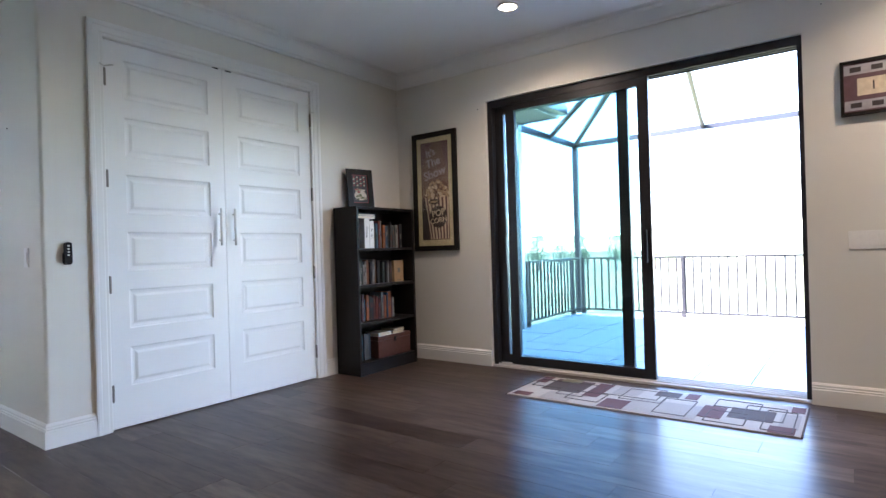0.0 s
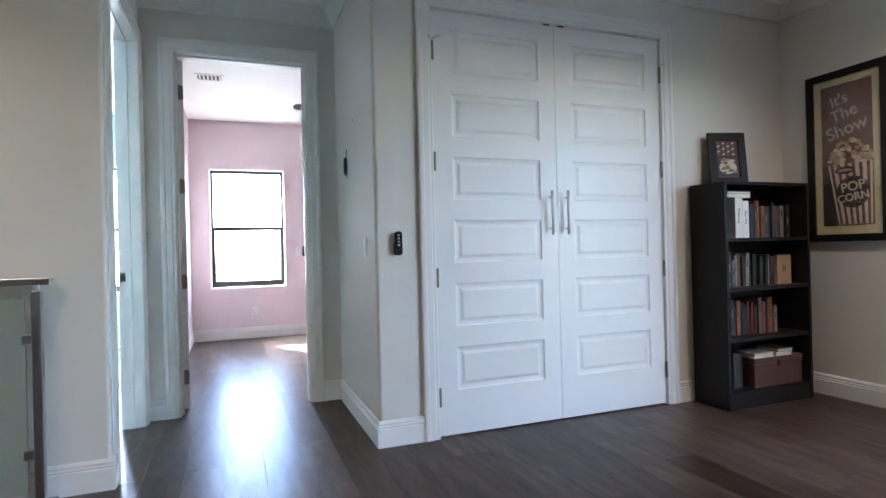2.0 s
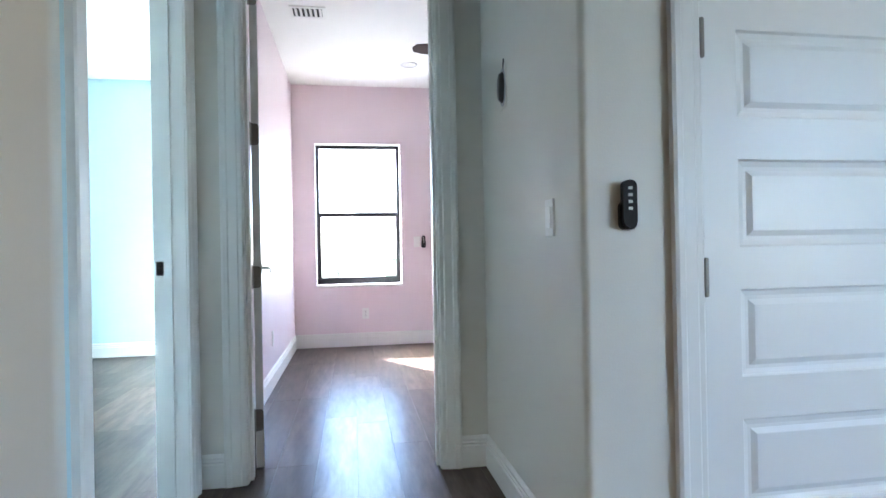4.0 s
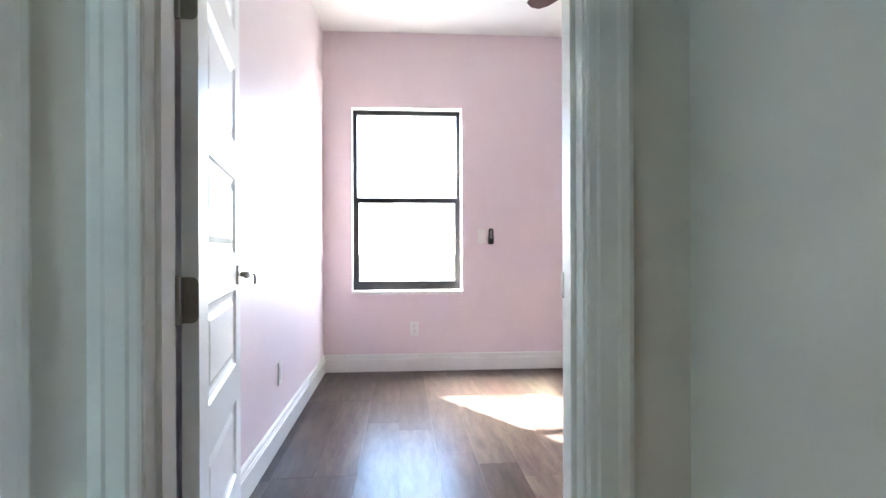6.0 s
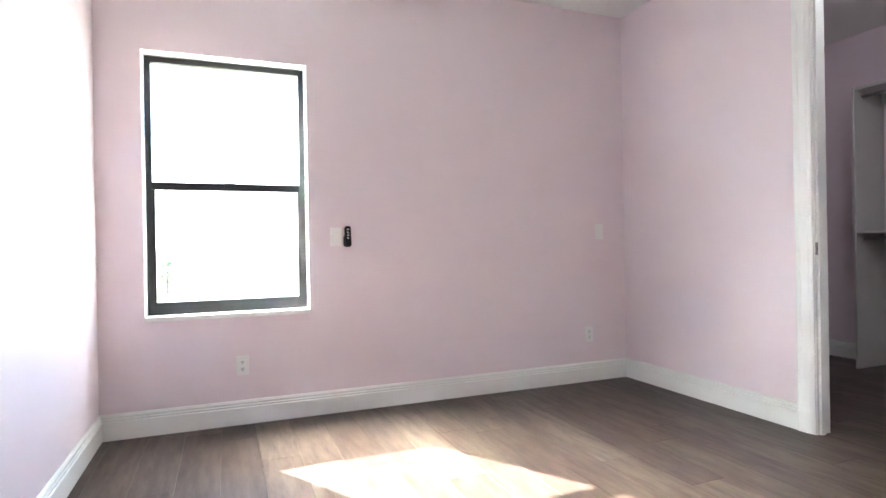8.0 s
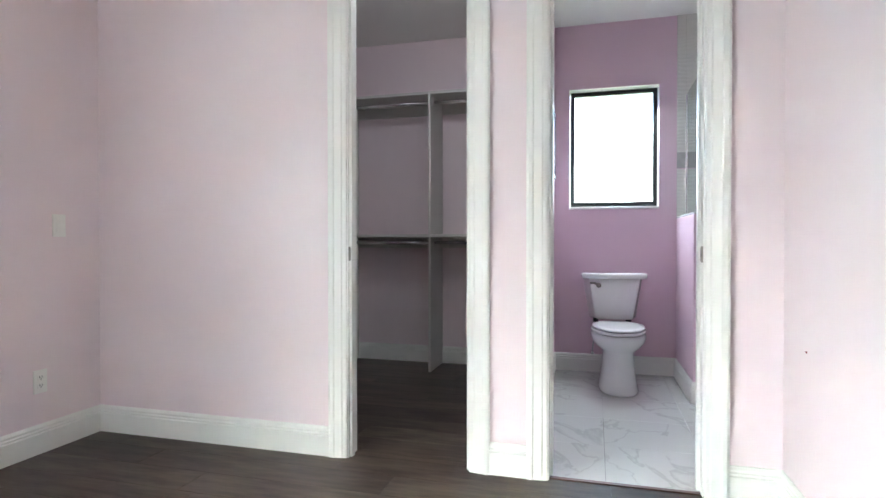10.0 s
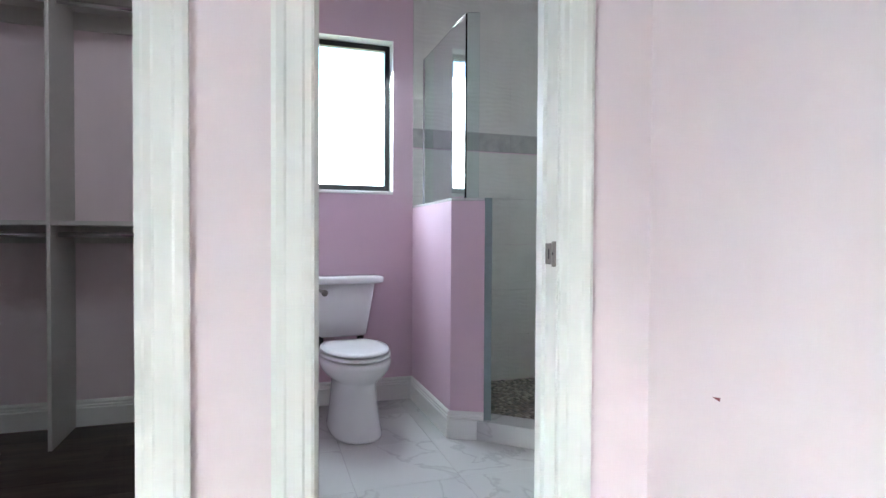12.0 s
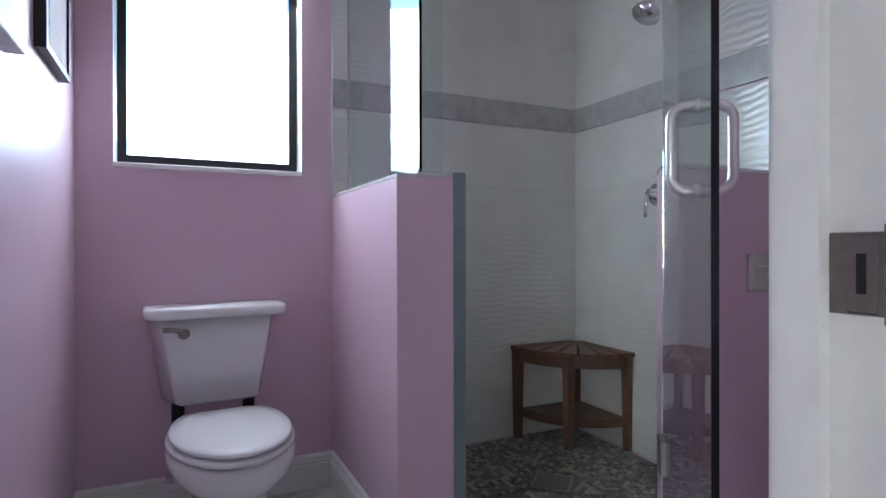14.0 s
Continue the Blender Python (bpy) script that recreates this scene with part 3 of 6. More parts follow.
def pink_door():
    wid = 0.735
    t = thing("bedroom_door", "white six-panel door standing wide open on nickel hinges", "door", (PD[0] + 0.019, Y_P1 + 0.008, 0.0), 99.2)
    lf = part("door_leaf", panel_leaf(wid, DOOR_H - 0.03, 0.035), M["door"], t)
    lf.location = (0.012, -0.0415, 0.012)
    r = lever(lf, wid - 0.075, 0.905, 0.0, -1, -1)
    part("privacy_key", tube([(wid - 0.075, -0.044, 0.908), (wid - 0.060, -0.054, 0.900), (wid - 0.056, -0.054, 0.872)], 0.003, 6), M["black_plastic"], r)
    lever(lf, wid - 0.075, 0.905, 0.035, 1, -1)
    part("latch_plate", box(wid - 0.0005, wid + 0.0015, 0.005, 0.030, 0.875, 0.935), M["nickel"], lf)
    for z in (0.23, 0.89, 1.55, 2.20):
        h = part("hinge", hinge_bm(), M["hinge"], t, "satin nickel hinge")
        h.location = (0.0, 0.0, z)
        part("hinge_leaf", rounded_leaf(0.0105, 0.0125, -0.041, -0.002, z), M["hinge"], t)
        part("hinge_leaf", add_box(bmesh.new(), -0.002, 0.0, -0.010, 0.03, z - 0.05, z + 0.05), M["hinge"], t)
    return t


pink_door()


# ---- windows ----
def sash_window(name, label, x0, x1, z0, z1, rz=0, at=(0, 0, 0), mid=0.50):
    """A single-hung window in the x-z plane, y towards outdoors."""
    t = thing(name, label, "window", at, rz, kind="structure")
    f = 0.032
    bm = bmesh.new()
    add_box(bm, x0, x0 + f, 0, 0.05, z0, z1)
    add_box(bm, x1 - f, x1, 0, 0.05, z0, z1)
    add_box(bm, x0 + f, x1 - f, 0, 0.05, z0, z0 + 0.04)
    add_box(bm, x0 + f, x1 - f, 0, 0.05, z1 - f, z1)
    part("window_frame", bm, M["bronze"], t, "dark bronze aluminium frame")
    if mid:
        zm = z0 + (z1 - z0) * mid
        part("meeting_rail", box(x0 + f, x1 - f, -0.004, 0.05, zm - 0.022, zm + 0.022, 0.003), M["bronze"], t)
        part("sash_lock", box((x0 + x1) / 2 - 0.03, (x0 + x1) / 2 + 0.03, -0.016, 0.004, zm + 0.010, zm + 0.024, 0.003), M["bronze"], t)
        bm = bmesh.new()
        for xa in (x0 + f, x1 - f - 0.014):
            add_box(bm, xa, xa + 0.014, 0.002, 0.03, z0 + 0.04, zm - 0.022)
        add_box(bm, x0 + f + 0.014, x1 - f - 0.014, 0.002, 0.03, z0 + 0.04, z0 + 0.07)
        part("lower_sash", bm, M["bronze"], t)
        g = [(z0 + 0.07, zm - 0.022, 0.015, 0.014), (zm + 0.022, z1 - f, 0.045, 0.0)]
    else:
        g = [(z0 + 0.04, z1 - f, 0.03, 0.0)]
    for za, zb, y, i in g:
        p = part("pane", box(x0 + f + i, x1 - f - i, y, y + 0.004, za, zb), M["glass"], t)
        p.visible_shadow = False
    return t


sash_window("window_1", "tall bronze single-hung window with bright glass", WIN[0] + 0.004, WIN[1] - 0.004, WIN[2] + 0.03, WIN[3] - 0.004, 0, (0, Y_W + 0.10, 0))
sash_window("window_2", "tall bronze single-hung window with bright glass", WINB[0] + 0.004, WINB[1] - 0.004, WINB[2] + 0.03, WINB[3] - 0.004, 0, (0, Y_W + 0.10, 0))
sash_window("window_3", "square bronze bathroom window with bright glass", -WBT[1] + 0.004, -WBT[0] - 0.004, WBT[2] + 0.022, WBT[3] - 0.004, -90, (X_B1 + 0.09, 0, 0), 0)


def sill(x0, x1, y0, y1, z0, z1):
    tagged(mesh_ob("window_sill", box(x0, x1, y0, y1, z0, z1, 0.004), M["trim"]), "white painted window sill", "sill", kind="structure")


sill(WIN[0], WIN[1], Y_W - 0.012, Y_W + 0.20, WIN[2] + 0.001, WIN[2] + 0.028)
sill(WINB[0], WINB[1], Y_W - 0.012, Y_W + 0.20, WINB[2] + 0.001, WINB[2] + 0.028)
sill(X_B1 - 0.012, X_B1 + 0.19, WBT[0], WBT[1], WBT[2] + 0.001, WBT[2] + 0.020)


# ---- sliding door ----
def sliding_panel(name, y0, y1, x, z0, z1, parent):
    st, th = 0.085, 0.042
    p = thing(name, "", "")
    p.parent = parent
    bm = bmesh.new()
    add_box(bm, x, x + th, y0, y0 + st, z0, z1)
    add_box(bm, x, x + th, y1 - st, y1, z0, z1)
    add_box(bm, x, x + th, y0 + st, y1 - st, z0, z0 + 0.075)
    add_box(bm, x, x + th, y0 + st, y1 - st, z1 - 0.085, z1)
    o = mesh_ob(name, bm, M["bronze"], parent)
    bpy.data.objects.remove(p)
    g = part("pane", box(x + 0.016, x + 0.022, y0 + st, y1 - st, z0 + 0.075, z1 - 0.085), M["slider_glass"], o, "green-tinted glass")
    g.visible_shadow = False
    return o


def slider():
    t = thing("sliding_door", "dark bronze sliding glass door standing half open", "door", kind="structure")
    y0, y1, z1 = SLD[0], SLD[1], SLD[3]
    x0 = X_SL + 0.03
    bm = bmesh.new()
    add_box(bm, x0, x0 + 0.165, y1 - 0.045, y1 - 0.002, 0.0, z1 - 0.002)
    add_box(bm, x0, x0 + 0.165, y0 + 0.002, y0 + 0.03, 0.0, z1 - 0.002)
    for k in range(3):
        add_box(bm, x0 + 0.055 * k, x0 + 0.055 * k + 0.006, y0 + 0.03, y1 - 0.045, z1 - 0.065, z1 - 0.035)
    add_box(bm, x0, x0 + 0.165, y0 + 0.03, y1 - 0.045, z1 - 0.035, z1 - 0.002)
    part("door_frame", bm, M["bronze"], t)
    bm = bmesh.new()
    add_box(bm, x0 - 0.028, x0 + 0.165, y0 + 0.001, y1 - 0.001, -0.004, 0.018)
    for k in range(4):
        add_box(bm, x0 + 0.003 + 0.052 * k, x0 + 0.007 + 0.052 * k, y0 + 0.03, y1 - 0.045, 0.018, 0.030)
    part("threshold", bm, M["melamine"], t, "pale stone threshold")
    a = sliding_panel("sliding_panel", -2.475, -1.235, x0 + 0.006, 0.032, z1 - 0.037, t)
    b = sliding_panel("sliding_panel", -2.30, -1.095, x0 + 0.060, 0.032, z1 - 0.037, t)
    for y, pnl in ((-2.43, a), (-1.17, b)):
        part("pull_handle", box(x0 - 0.022 if pnl is a else x0 + 0.036, x0 + 0.004 if pnl is a else x0 + 0.058, y - 0.014, y + 0.014, 0.92, 1.17, 0.004), M["black_plastic"], pnl, "black pull handle")
    return t


slider()


# ---- loft things ----
def rug():
    t = thing("runner_rug", "cream runner rug with maroon and brown blocks", "rug", (2.64, -2.548, 0.0), 0)
    L, W_ = 1.80, 0.635
    part("pile", box(-W_ / 2, W_ / 2, -L / 2, L / 2, 0.0, 0.008, 0.002), M["rug_cream"], t)
    blocks = (("rug_grey", -0.30, 0.02, -0.36, 0.10), ("rug_grey", 0.06, 0.29, 0.08, 0.26), ("rug_grey", -0.20, 0.10, -0.88, -0.78), ("rug_grey", -0.30, -0.10, 0.44, 0.66),
              ("rug_brown", -0.06, 0.28, 0.46, 0.755), ("rug_olive", 0.20, 0.30, 0.56, 0.715), ("rug_maroon", 0.11, 0.30, 0.80, 0.885), ("rug_maroon", -0.29, -0.20, 0.74, 0.87),
              ("rug_maroon", -0.10, 0.29, 0.31, 0.42), ("rug_maroon", -0.295, -0.08, 0.075, 0.24), ("rug_brown", 0.145, 0.28, -0.17, -0.012), ("rug_maroon", 0.16, 0.305, -0.285, -0.205),
              ("rug_maroon", -0.20, 0.07, -0.485, -0.355), ("rug_brown", -0.13, 0.105, -0.75, -0.51), ("rug_maroon", -0.312, -0.18, -0.87, -0.742), ("rug_maroon", 0.16, 0.29, -0.89, -0.82))
    for k, (c, x0, x1, y0, y1) in enumerate(blocks):
        part("woven_block", box(x0, x1, y0, y1, 0.008, 0.0088 + 0.0001 * k), M[c], t)
    for k, (x0, x1, y0, y1) in enumerate(((-0.14, 0.22, 0.40, 0.60), (-0.04, 0.25, -0.10, 0.18), (0.02, 0.31, -0.06, 0.34), (-0.25, 0.12, -0.30, -0.10), (-0.27, -0.02, -0.62, -0.40), (-0.10, 0.20, -0.80, -0.58), (0.08, 0.26, -0.66, -0.40), (-0.22, 0.00, 0.26, 0.50), (-0.28, 0.14, -0.86, -0.70), (0.0, 0.20, 0.62, 0.86))):
        bm = bmesh.new()
        e, h = 0.006, 0.0106 + 0.0001 * k
        add_box(bm, x0, x1, y0, y0 + e, 0.008, h)
        add_box(bm, x0, x1, y1 - e, y1, 0.008, h)
        add_box(bm, x0, x0 + e, y0 + e, y1 - e, 0.008, h)
        add_box(bm, x1 - e, x1, y0 + e, y1 - e, 0.008, h)
        part("woven_line", bm, M["rug_line"], t)
    for y, n in ((-L / 2, -1), (L / 2, 1)):
        part("bound_edge", sweep([(0, 0), (0.008, 0), (0.008, 0.009), (0, 0.009)], (-W_ / 2, y), (W_ / 2, y), (0, n)), M["rug_brown"], t)


for n_, c_ in (("rug_cream", (0.36, 0.32, 0.27)), ("rug_maroon", (0.085, 0.03, 0.03)), ("rug_brown", (0.055, 0.036, 0.03)), ("rug_olive", (0.13, 0.12, 0.07)), ("rug_grey", (0.27, 0.245, 0.215)), ("rug_line", (0.06, 0.05, 0.045))):
    M[n_] = plain(n_.replace("rug", "woven_wool"), c_, 0.95, 0, 0.18, 260, 0.6)
rug()

BC = dict(x0=2.19, x1=2.95, d=0.285, h=1.46)


def bookcase():
    t = thing("bookcase", "black-brown laminate bookcase filled with books", "bookcase", (BC["x0"], -0.015, 0.0))
    W_, D, H = BC["x1"] - BC["x0"], BC["d"], BC["h"]
    s = 0.022
    for x in (0, W_ - s):
        part("side_panel", box(x, x + s, -D, 0, 0, H, 0.0015), M["bookcase"], t)
    part("top_panel", box(s, W_ - s, -D, 0, H - s, H, 0.0015), M["bookcase"], t)
    part("back_panel", box(s, W_ - s, -0.006, 0, 0, H - s), M["bookcase"], t)
    for z in SHELVES:
        part("shelf", box(s, W_ - s, -D + 0.004, -0.006, z, z + s, 0.001), M["bookcase"], t)
    part("plinth", box(s, W_ - s, -D + 0.008, -D + 0.02, 0, SHELVES[0]), M["bookcase"], t)
    return t


SHELVES = [0.085, 0.43, 0.755, 1.075]
bookcase()
rb = random.Random(11)
BOOKC = [(0.30, 0.05, 0.03), (0.03, 0.035, 0.05), (0.45, 0.42, 0.36), (0.05, 0.12, 0.20), (0.35, 0.13, 0.04), (0.10, 0.02, 0.02), (0.13, 0.12, 0.11), (0.28, 0.26, 0.22), (0.05, 0.07, 0.05), (0.22, 0.04, 0.05), (0.62, 0.16, 0.03), (0.16, 0.03, 0.025), (0.02, 0.02, 0.025), (0.20, 0.11, 0.05), (0.03, 0.03, 0.03), (0.09, 0.05, 0.03), (0.08, 0.24, 0.36), (0.12, 0.02, 0.03)]
BM_ = [plain("book_cover_cloth", shade(c, 0.42), 0.55, 0, 0.12, 90, 0.1) for c in BOOKC]
M["page"] = plain("book_pages", (0.62, 0.57, 0.46), 0.9, 0, 0.1, 400, 0.2)
M["white_cover"] = plain("white_book_cover", (0.72, 0.71, 0.68), 0.35, 0, 0.03, 60, 0.0)
M["ink"] = plain("black_ink", (0.015, 0.015, 0.02), 0.5, 0, 0.0, 50, 0.0)


def book(x, z, w_, h, d, mat, tilt=0.0, y_front=None, label="closed book standing on the bookcase shelf"):
    t = thing("book", label, "book", (x, (-0.25 if y_front is None else y_front), z), 0, "books in the bookcase")
    if tilt:
        t.matrix_world = pose(x, (-0.25 if y_front is None else y_front), z, 0, tilt, 0)
    c = bmesh.new()
    add_box(c, 0, w_, 0, 0.003, 0, h)
    add_box(c, 0, 0.0025, 0.003, d, 0, h)
    add_box(c, w_ - 0.0025, w_, 0.003, d, 0, h)
    part("cover", c, mat, t)
    part("page_block", box(0.0025, w_ - 0.0025, 0.003, d - 0.004, 0.003, h - 0.004), M["page"], t)
    if w_ > 0.02:
        bar = M["ink"] if mat in (M["white_cover"], BM_[2], BM_[7]) else BM_[(int(x * 977) + int(h * 1000)) % 10]
        lo = 0.3 + 0.35 * ((x * 37) % 1)
        part("title_bar", box(w_ * 0.36, w_ * 0.64, -0.0006, 0.0004, h * lo, h * (lo + 0.22)), bar, t)
        part("publisher_mark", box(w_ * 0.3, w_ * 0.7, -0.0006, 0.0004, h * 0.06, h * 0.09), bar, t)
    return t


def row_of_books(x0, x1, z, hmin, hmax, seq=None):
    x = x0
    while x < x1 - 0.018:
        w_ = rb.uniform(0.016, 0.036)
        h = rb.uniform(hmin, hmax)
        book(x, z, w_, h, rb.uniform(0.13, 0.19), rb.choice(BM_), y_front=-0.215 + rb.uniform(0, 0.03), tilt=rb.choice((0, 0, 0, 0, 2.5)))
        x += w_ + 0.0012


X0 = BC["x0"] + 0.026
row_of_books(X0, X0 + 0.10, 1.097, 0.23, 0.27)


def spine_text(words, x, z, size, y):
    for i, wd in enumerate(words):
        cu = bpy.data.curves.new("lettering", 'FONT')
        cu.body, cu.size, cu.extrude, cu.align_x, cu.align_y = wd, size, 0.0004, 'CENTER', 'CENTER'
        o = new("spine_lettering", cu)
        o.matrix_world = pose(x - i * size * 1.05, y, z, 90, 90, 0)
        deps = bpy.context.evaluated_depsgraph_get()
        me = bpy.data.meshes.new_from_object(o.evaluated_get(deps))
        m_ = o.matrix_world.copy()
        bpy.data.objects.remove(o)
        me.materials.clear()
        me.materials.append(M["ink"])
        yield me, m_


def white_book(x, w_, h, words):
    t = book(x, 1.097, w_, h, 0.2, M["white_cover"], 0, -0.262, "thick white paperback with black spine lettering")
    for c in list(t.children):
        if c.name.startswith(("title_bar", "publisher_mark")):
            bpy.data.objects.remove(c)
    for me, m_ in spine_text(words, x + w_ / 2 + (len(words) - 1) * 0.014, 1.097 + h * 0.55, 0.028, -0.2625):
        o = new("spine_lettering", me)
        o.parent = t
        o.matrix_world = m_
    return t


white_book(X0 + 0.105, 0.062, 0.262, ["Drawing"])
white_book(X0 + 0.170, 0.052, 0.242, ["Zen Art"])
row_of_books(X0 + 0.235, X0 + 0.66, 1.097, 0.20, 0.25)
row_of_books(X0, X0 + 0.34, 0.777, 0.17, 0.24)
row_of_books(X0 + 0.40, X0 + 0.52, 0.777, 0.19, 0.21)
book(X0 + 0.55, 0.777, 0.13, 0.20, 0.03, plain("tan_cover", (0.42, 0.28, 0.15), 0.5), 0, -0.2, "tan hardback facing out of the shelf")
row_of_books(X0, X0 + 0.55, 0.452, 0.18, 0.24)
row_of_books(X0, X0 + 0.20, 0.107, 0.20, 0.25)


def flat_book(x, y, z, w_, d, h, mat, label):
    t = thing("book", label, "book", (x, y, z), 0, "books in the bookcase")
    c = bmesh.new()
    add_box(c, 0, w_, 0, d, 0, 0.003)
    add_box(c, 0, w_, 0, d, h - 0.003, h)
    part("cover", c, mat, t)
    part("page_block", box(0.004, w_ - 0.003, 0.004, d - 0.004, 0.003, h - 0.003), M["page"], t)


flat_book(X0 + 0.03, -0.265, 1.36, 0.21, 0.22, 0.022, M["white_cover"], "flat white book lying on the upright books")
flat_book(X0 + 0.04, -0.265, 1.382, 0.20, 0.22, 0.018, plain("navy_cover", (0.02, 0.03, 0.12), 0.4), "flat navy book lying on top of the stack")
# a lidded keepsake box on the bottom shelf
kb = thing("keepsake_box", "dark red-brown wooden box on the bottom shelf", "box", (X0 + 0.24, -0.262, 0.107))
M["oxblood"] = plain("red_brown_wood", (0.085, 0.03, 0.022), 0.4, 0, 0.25, 25, 0.2)
part("body", box(0, 0.44, 0, 0.2, 0, 0.155, 0.004), M["oxblood"], kb)
part("lid", box(-0.004, 0.444, -0.004, 0.204, 0.156, 0.195, 0.006), M["oxblood"], kb)
part("clasp", box(0.205, 0.235, -0.008, 0.0, 0.13, 0.175, 0.002), M["bronze"], kb)
flat_book(X0 + 0.25, -0.26, 0.302, 0.17, 0.18, 0.03, M["white_cover"], "white book lying on the keepsake box")
flat_book(X0 + 0.44, -0.26, 0.302, 0.15, 0.18, 0.024, M["white_cover"], "white book lying on the keepsake box")
flat_book(X0 + 0.46, -0.26, 0.326, 0.14, 0.17, 0.022, BM_[2], "cream book lying on another book")


# ---- pictures ----
def frame_ring(w_, h, fw, depth):
    bm = bmesh.new()
    add_box(bm, 0, w_, -depth, 0, 0, fw)
    add_box(bm, 0, w_, -depth, 0, h - fw, h)
    add_box(bm, 0, fw, -depth, 0, fw, h - fw)
    add_box(bm, w_ - fw, w_, -depth, 0, fw, h - fw)
    return bm


def flat(poly, y, thick=0.0015):
    """A thin cut-out in the x-z plane, from a polygon, its face at -y."""
    bm = bmesh.new()
    a = [bm.verts.new((x, y, z)) for x, z in poly]
    b = [bm.verts.new((x, y - thick, z)) for x, z in poly]
    n = len(poly)
    bm.faces.new(a)
    bm.faces.new(list(reversed(b)))
    for i in range(n):
        bm.faces.new((a[i], a[(i + 1) % n], b[(i + 1) % n], b[i]))
    bmesh.ops.recalc_face_normals(bm, faces=bm.faces)
    return bm


def disc(cx, cz, rx, rz, n=20):
    return [(cx + rx * math.cos(2 * math.pi * i / n), cz + rz * math.sin(2 * math.pi * i / n)) for i in range(n)]


def lettering(word, size, x, z, y, mat, parent, tilt=0.0, bold=0.0):
    cu = bpy.data.curves.new("lettering", 'FONT')
    cu.body, cu.size, cu.extrude, cu.align_x, cu.align_y, cu.offset = word, size, 0.0006, 'CENTER', 'CENTER', bold
    o = new("lettering", cu)
    me = bpy.data.meshes.new_from_object(o.evaluated_get(bpy.context.evaluated_depsgraph_get()))
    bpy.data.objects.remove(o)
    me.materials.clear()
    me.materials.append(mat)
    o = new("lettering", me)
    o.parent = parent
    o.matrix_local = pose(x, y, z, 90, -tilt, 0)
    return o


for n_, c_ in (("mat_board", (0.50, 0.46, 0.28)), ("poster_brown", (0.13, 0.075, 0.06)), ("poster_plum", (0.10, 0.05, 0.06)), ("poster_cream", (0.55, 0.47, 0.34)), ("poster_dark", (0.03, 0.022, 0.025)), ("poster_tan", (0.36, 0.27, 0.17)), ("poster_red", (0.30, 0.04, 0.04)), ("poster_grey", (0.33, 0.32, 0.34)), ("poster_olive", (0.12, 0.13, 0.05))):
    M[n_] = plain(n_, c_, 0.45, 0, 0.16, 30, 0.0)
M["poster_gloss"] = glass("picture_glass", (0.98, 0.98, 0.98))


def popcorn_poster():
    w_, h = 0.525, 1.145
    t = thing("popcorn_poster", "tall black-framed vintage popcorn poster with cream mat", "picture", (X_SL - 0.002, -0.203, 1.058), -90)
    part("picture_frame", frame_ring(w_, h, 0.048, 0.026), M["black_frame"], t, "black wooden frame")
    part("backing", box(0.04, w_ - 0.04, -0.010, -0.002, 0.04, h - 0.04), M["mat_board"], t, "cream mat board")
    a, b, c, d = 0.10, w_ - 0.10, 0.105, h - 0.095
    part("print", box(a, b, -0.013, -0.010, c, d), M["poster_brown"], t, "brown vintage print")
    part("print_shape", flat([(a, d), (a, 0.80), (0.19, 0.98), (0.27, d)], -0.013), M["poster_plum"], t)
    part("print_shape", flat([(b, d), (b, 0.74), (0.37, 0.92), (0.34, d)], -0.013), M["poster_plum"], t)
    part("print_shape", flat([(a, c), (a, 0.52), (0.15, 0.50), (0.19, c)], -0.013), M["poster_dark"], t)
    bx = [(0.205, c + 0.008), (0.415, c + 0.008), (0.422, 0.515), (0.14, 0.515)]
    part("popcorn_box", flat(bx, -0.0135), M["poster_cream"], t)
    for k in range(6):
        u = 0.05 + k * 0.165
        x0, x1 = 0.14 + 0.282 * u, 0.205 + 0.21 * u
        part("box_stripe", flat([(x1, c + 0.010), (x1 + 0.015, c + 0.010), (x0 + 0.02, 0.513), (x0, 0.513)], -0.0151), M["poster_plum"], t)
    rp = random.Random(3)
    for k in range(60):
        x = rp.uniform(0.15, 0.415)
        z = 0.512 + rp.uniform(0.0, 0.165) * (1 - ((x - 0.28) / 0.17) ** 2)
        part("popcorn_kernel", flat(disc(x, z, rp.uniform(0.012, 0.022), rp.uniform(0.010, 0.018), 9), -0.0137 - k * 0.00002, 0.0012), M[rp.choice(["poster_cream", "poster_tan"])], t)
    part("oval_badge", flat(disc(0.25, 0.472, 0.065, 0.026), -0.0168), M["poster_dark"], t)
    part("badge_bar", flat(disc(0.25, 0.472, 0.048, 0.010), -0.0184), M["poster_tan"], t)
    part("round_badge", flat(disc(0.30, 0.325, 0.105, 0.105, 28), -0.0168), M["poster_dark"], t)
    lettering("POP", 0.085, 0.30, 0.36, -0.0186, M["poster_cream"], t, 8, 0.0015)
    lettering("CORN", 0.070, 0.30, 0.29, -0.0186, M["poster_cream"], t, 8, 0.0015)
    for wd, x, z, s in (("It's", 0.22, 0.945, 0.10), ("The", 0.25, 0.85, 0.11), ("Show", 0.265, 0.745, 0.12)):
        lettering(wd, s, x, z, -0.0148, M["poster_grey"], t, 14, 0.0015)
    g = part("picture_glass", box(0.046, w_ - 0.046, -0.021, -0.0195, 0.046, h - 0.046), M["poster_gloss"], t)
    g.visible_shadow = False


popcorn_poster()


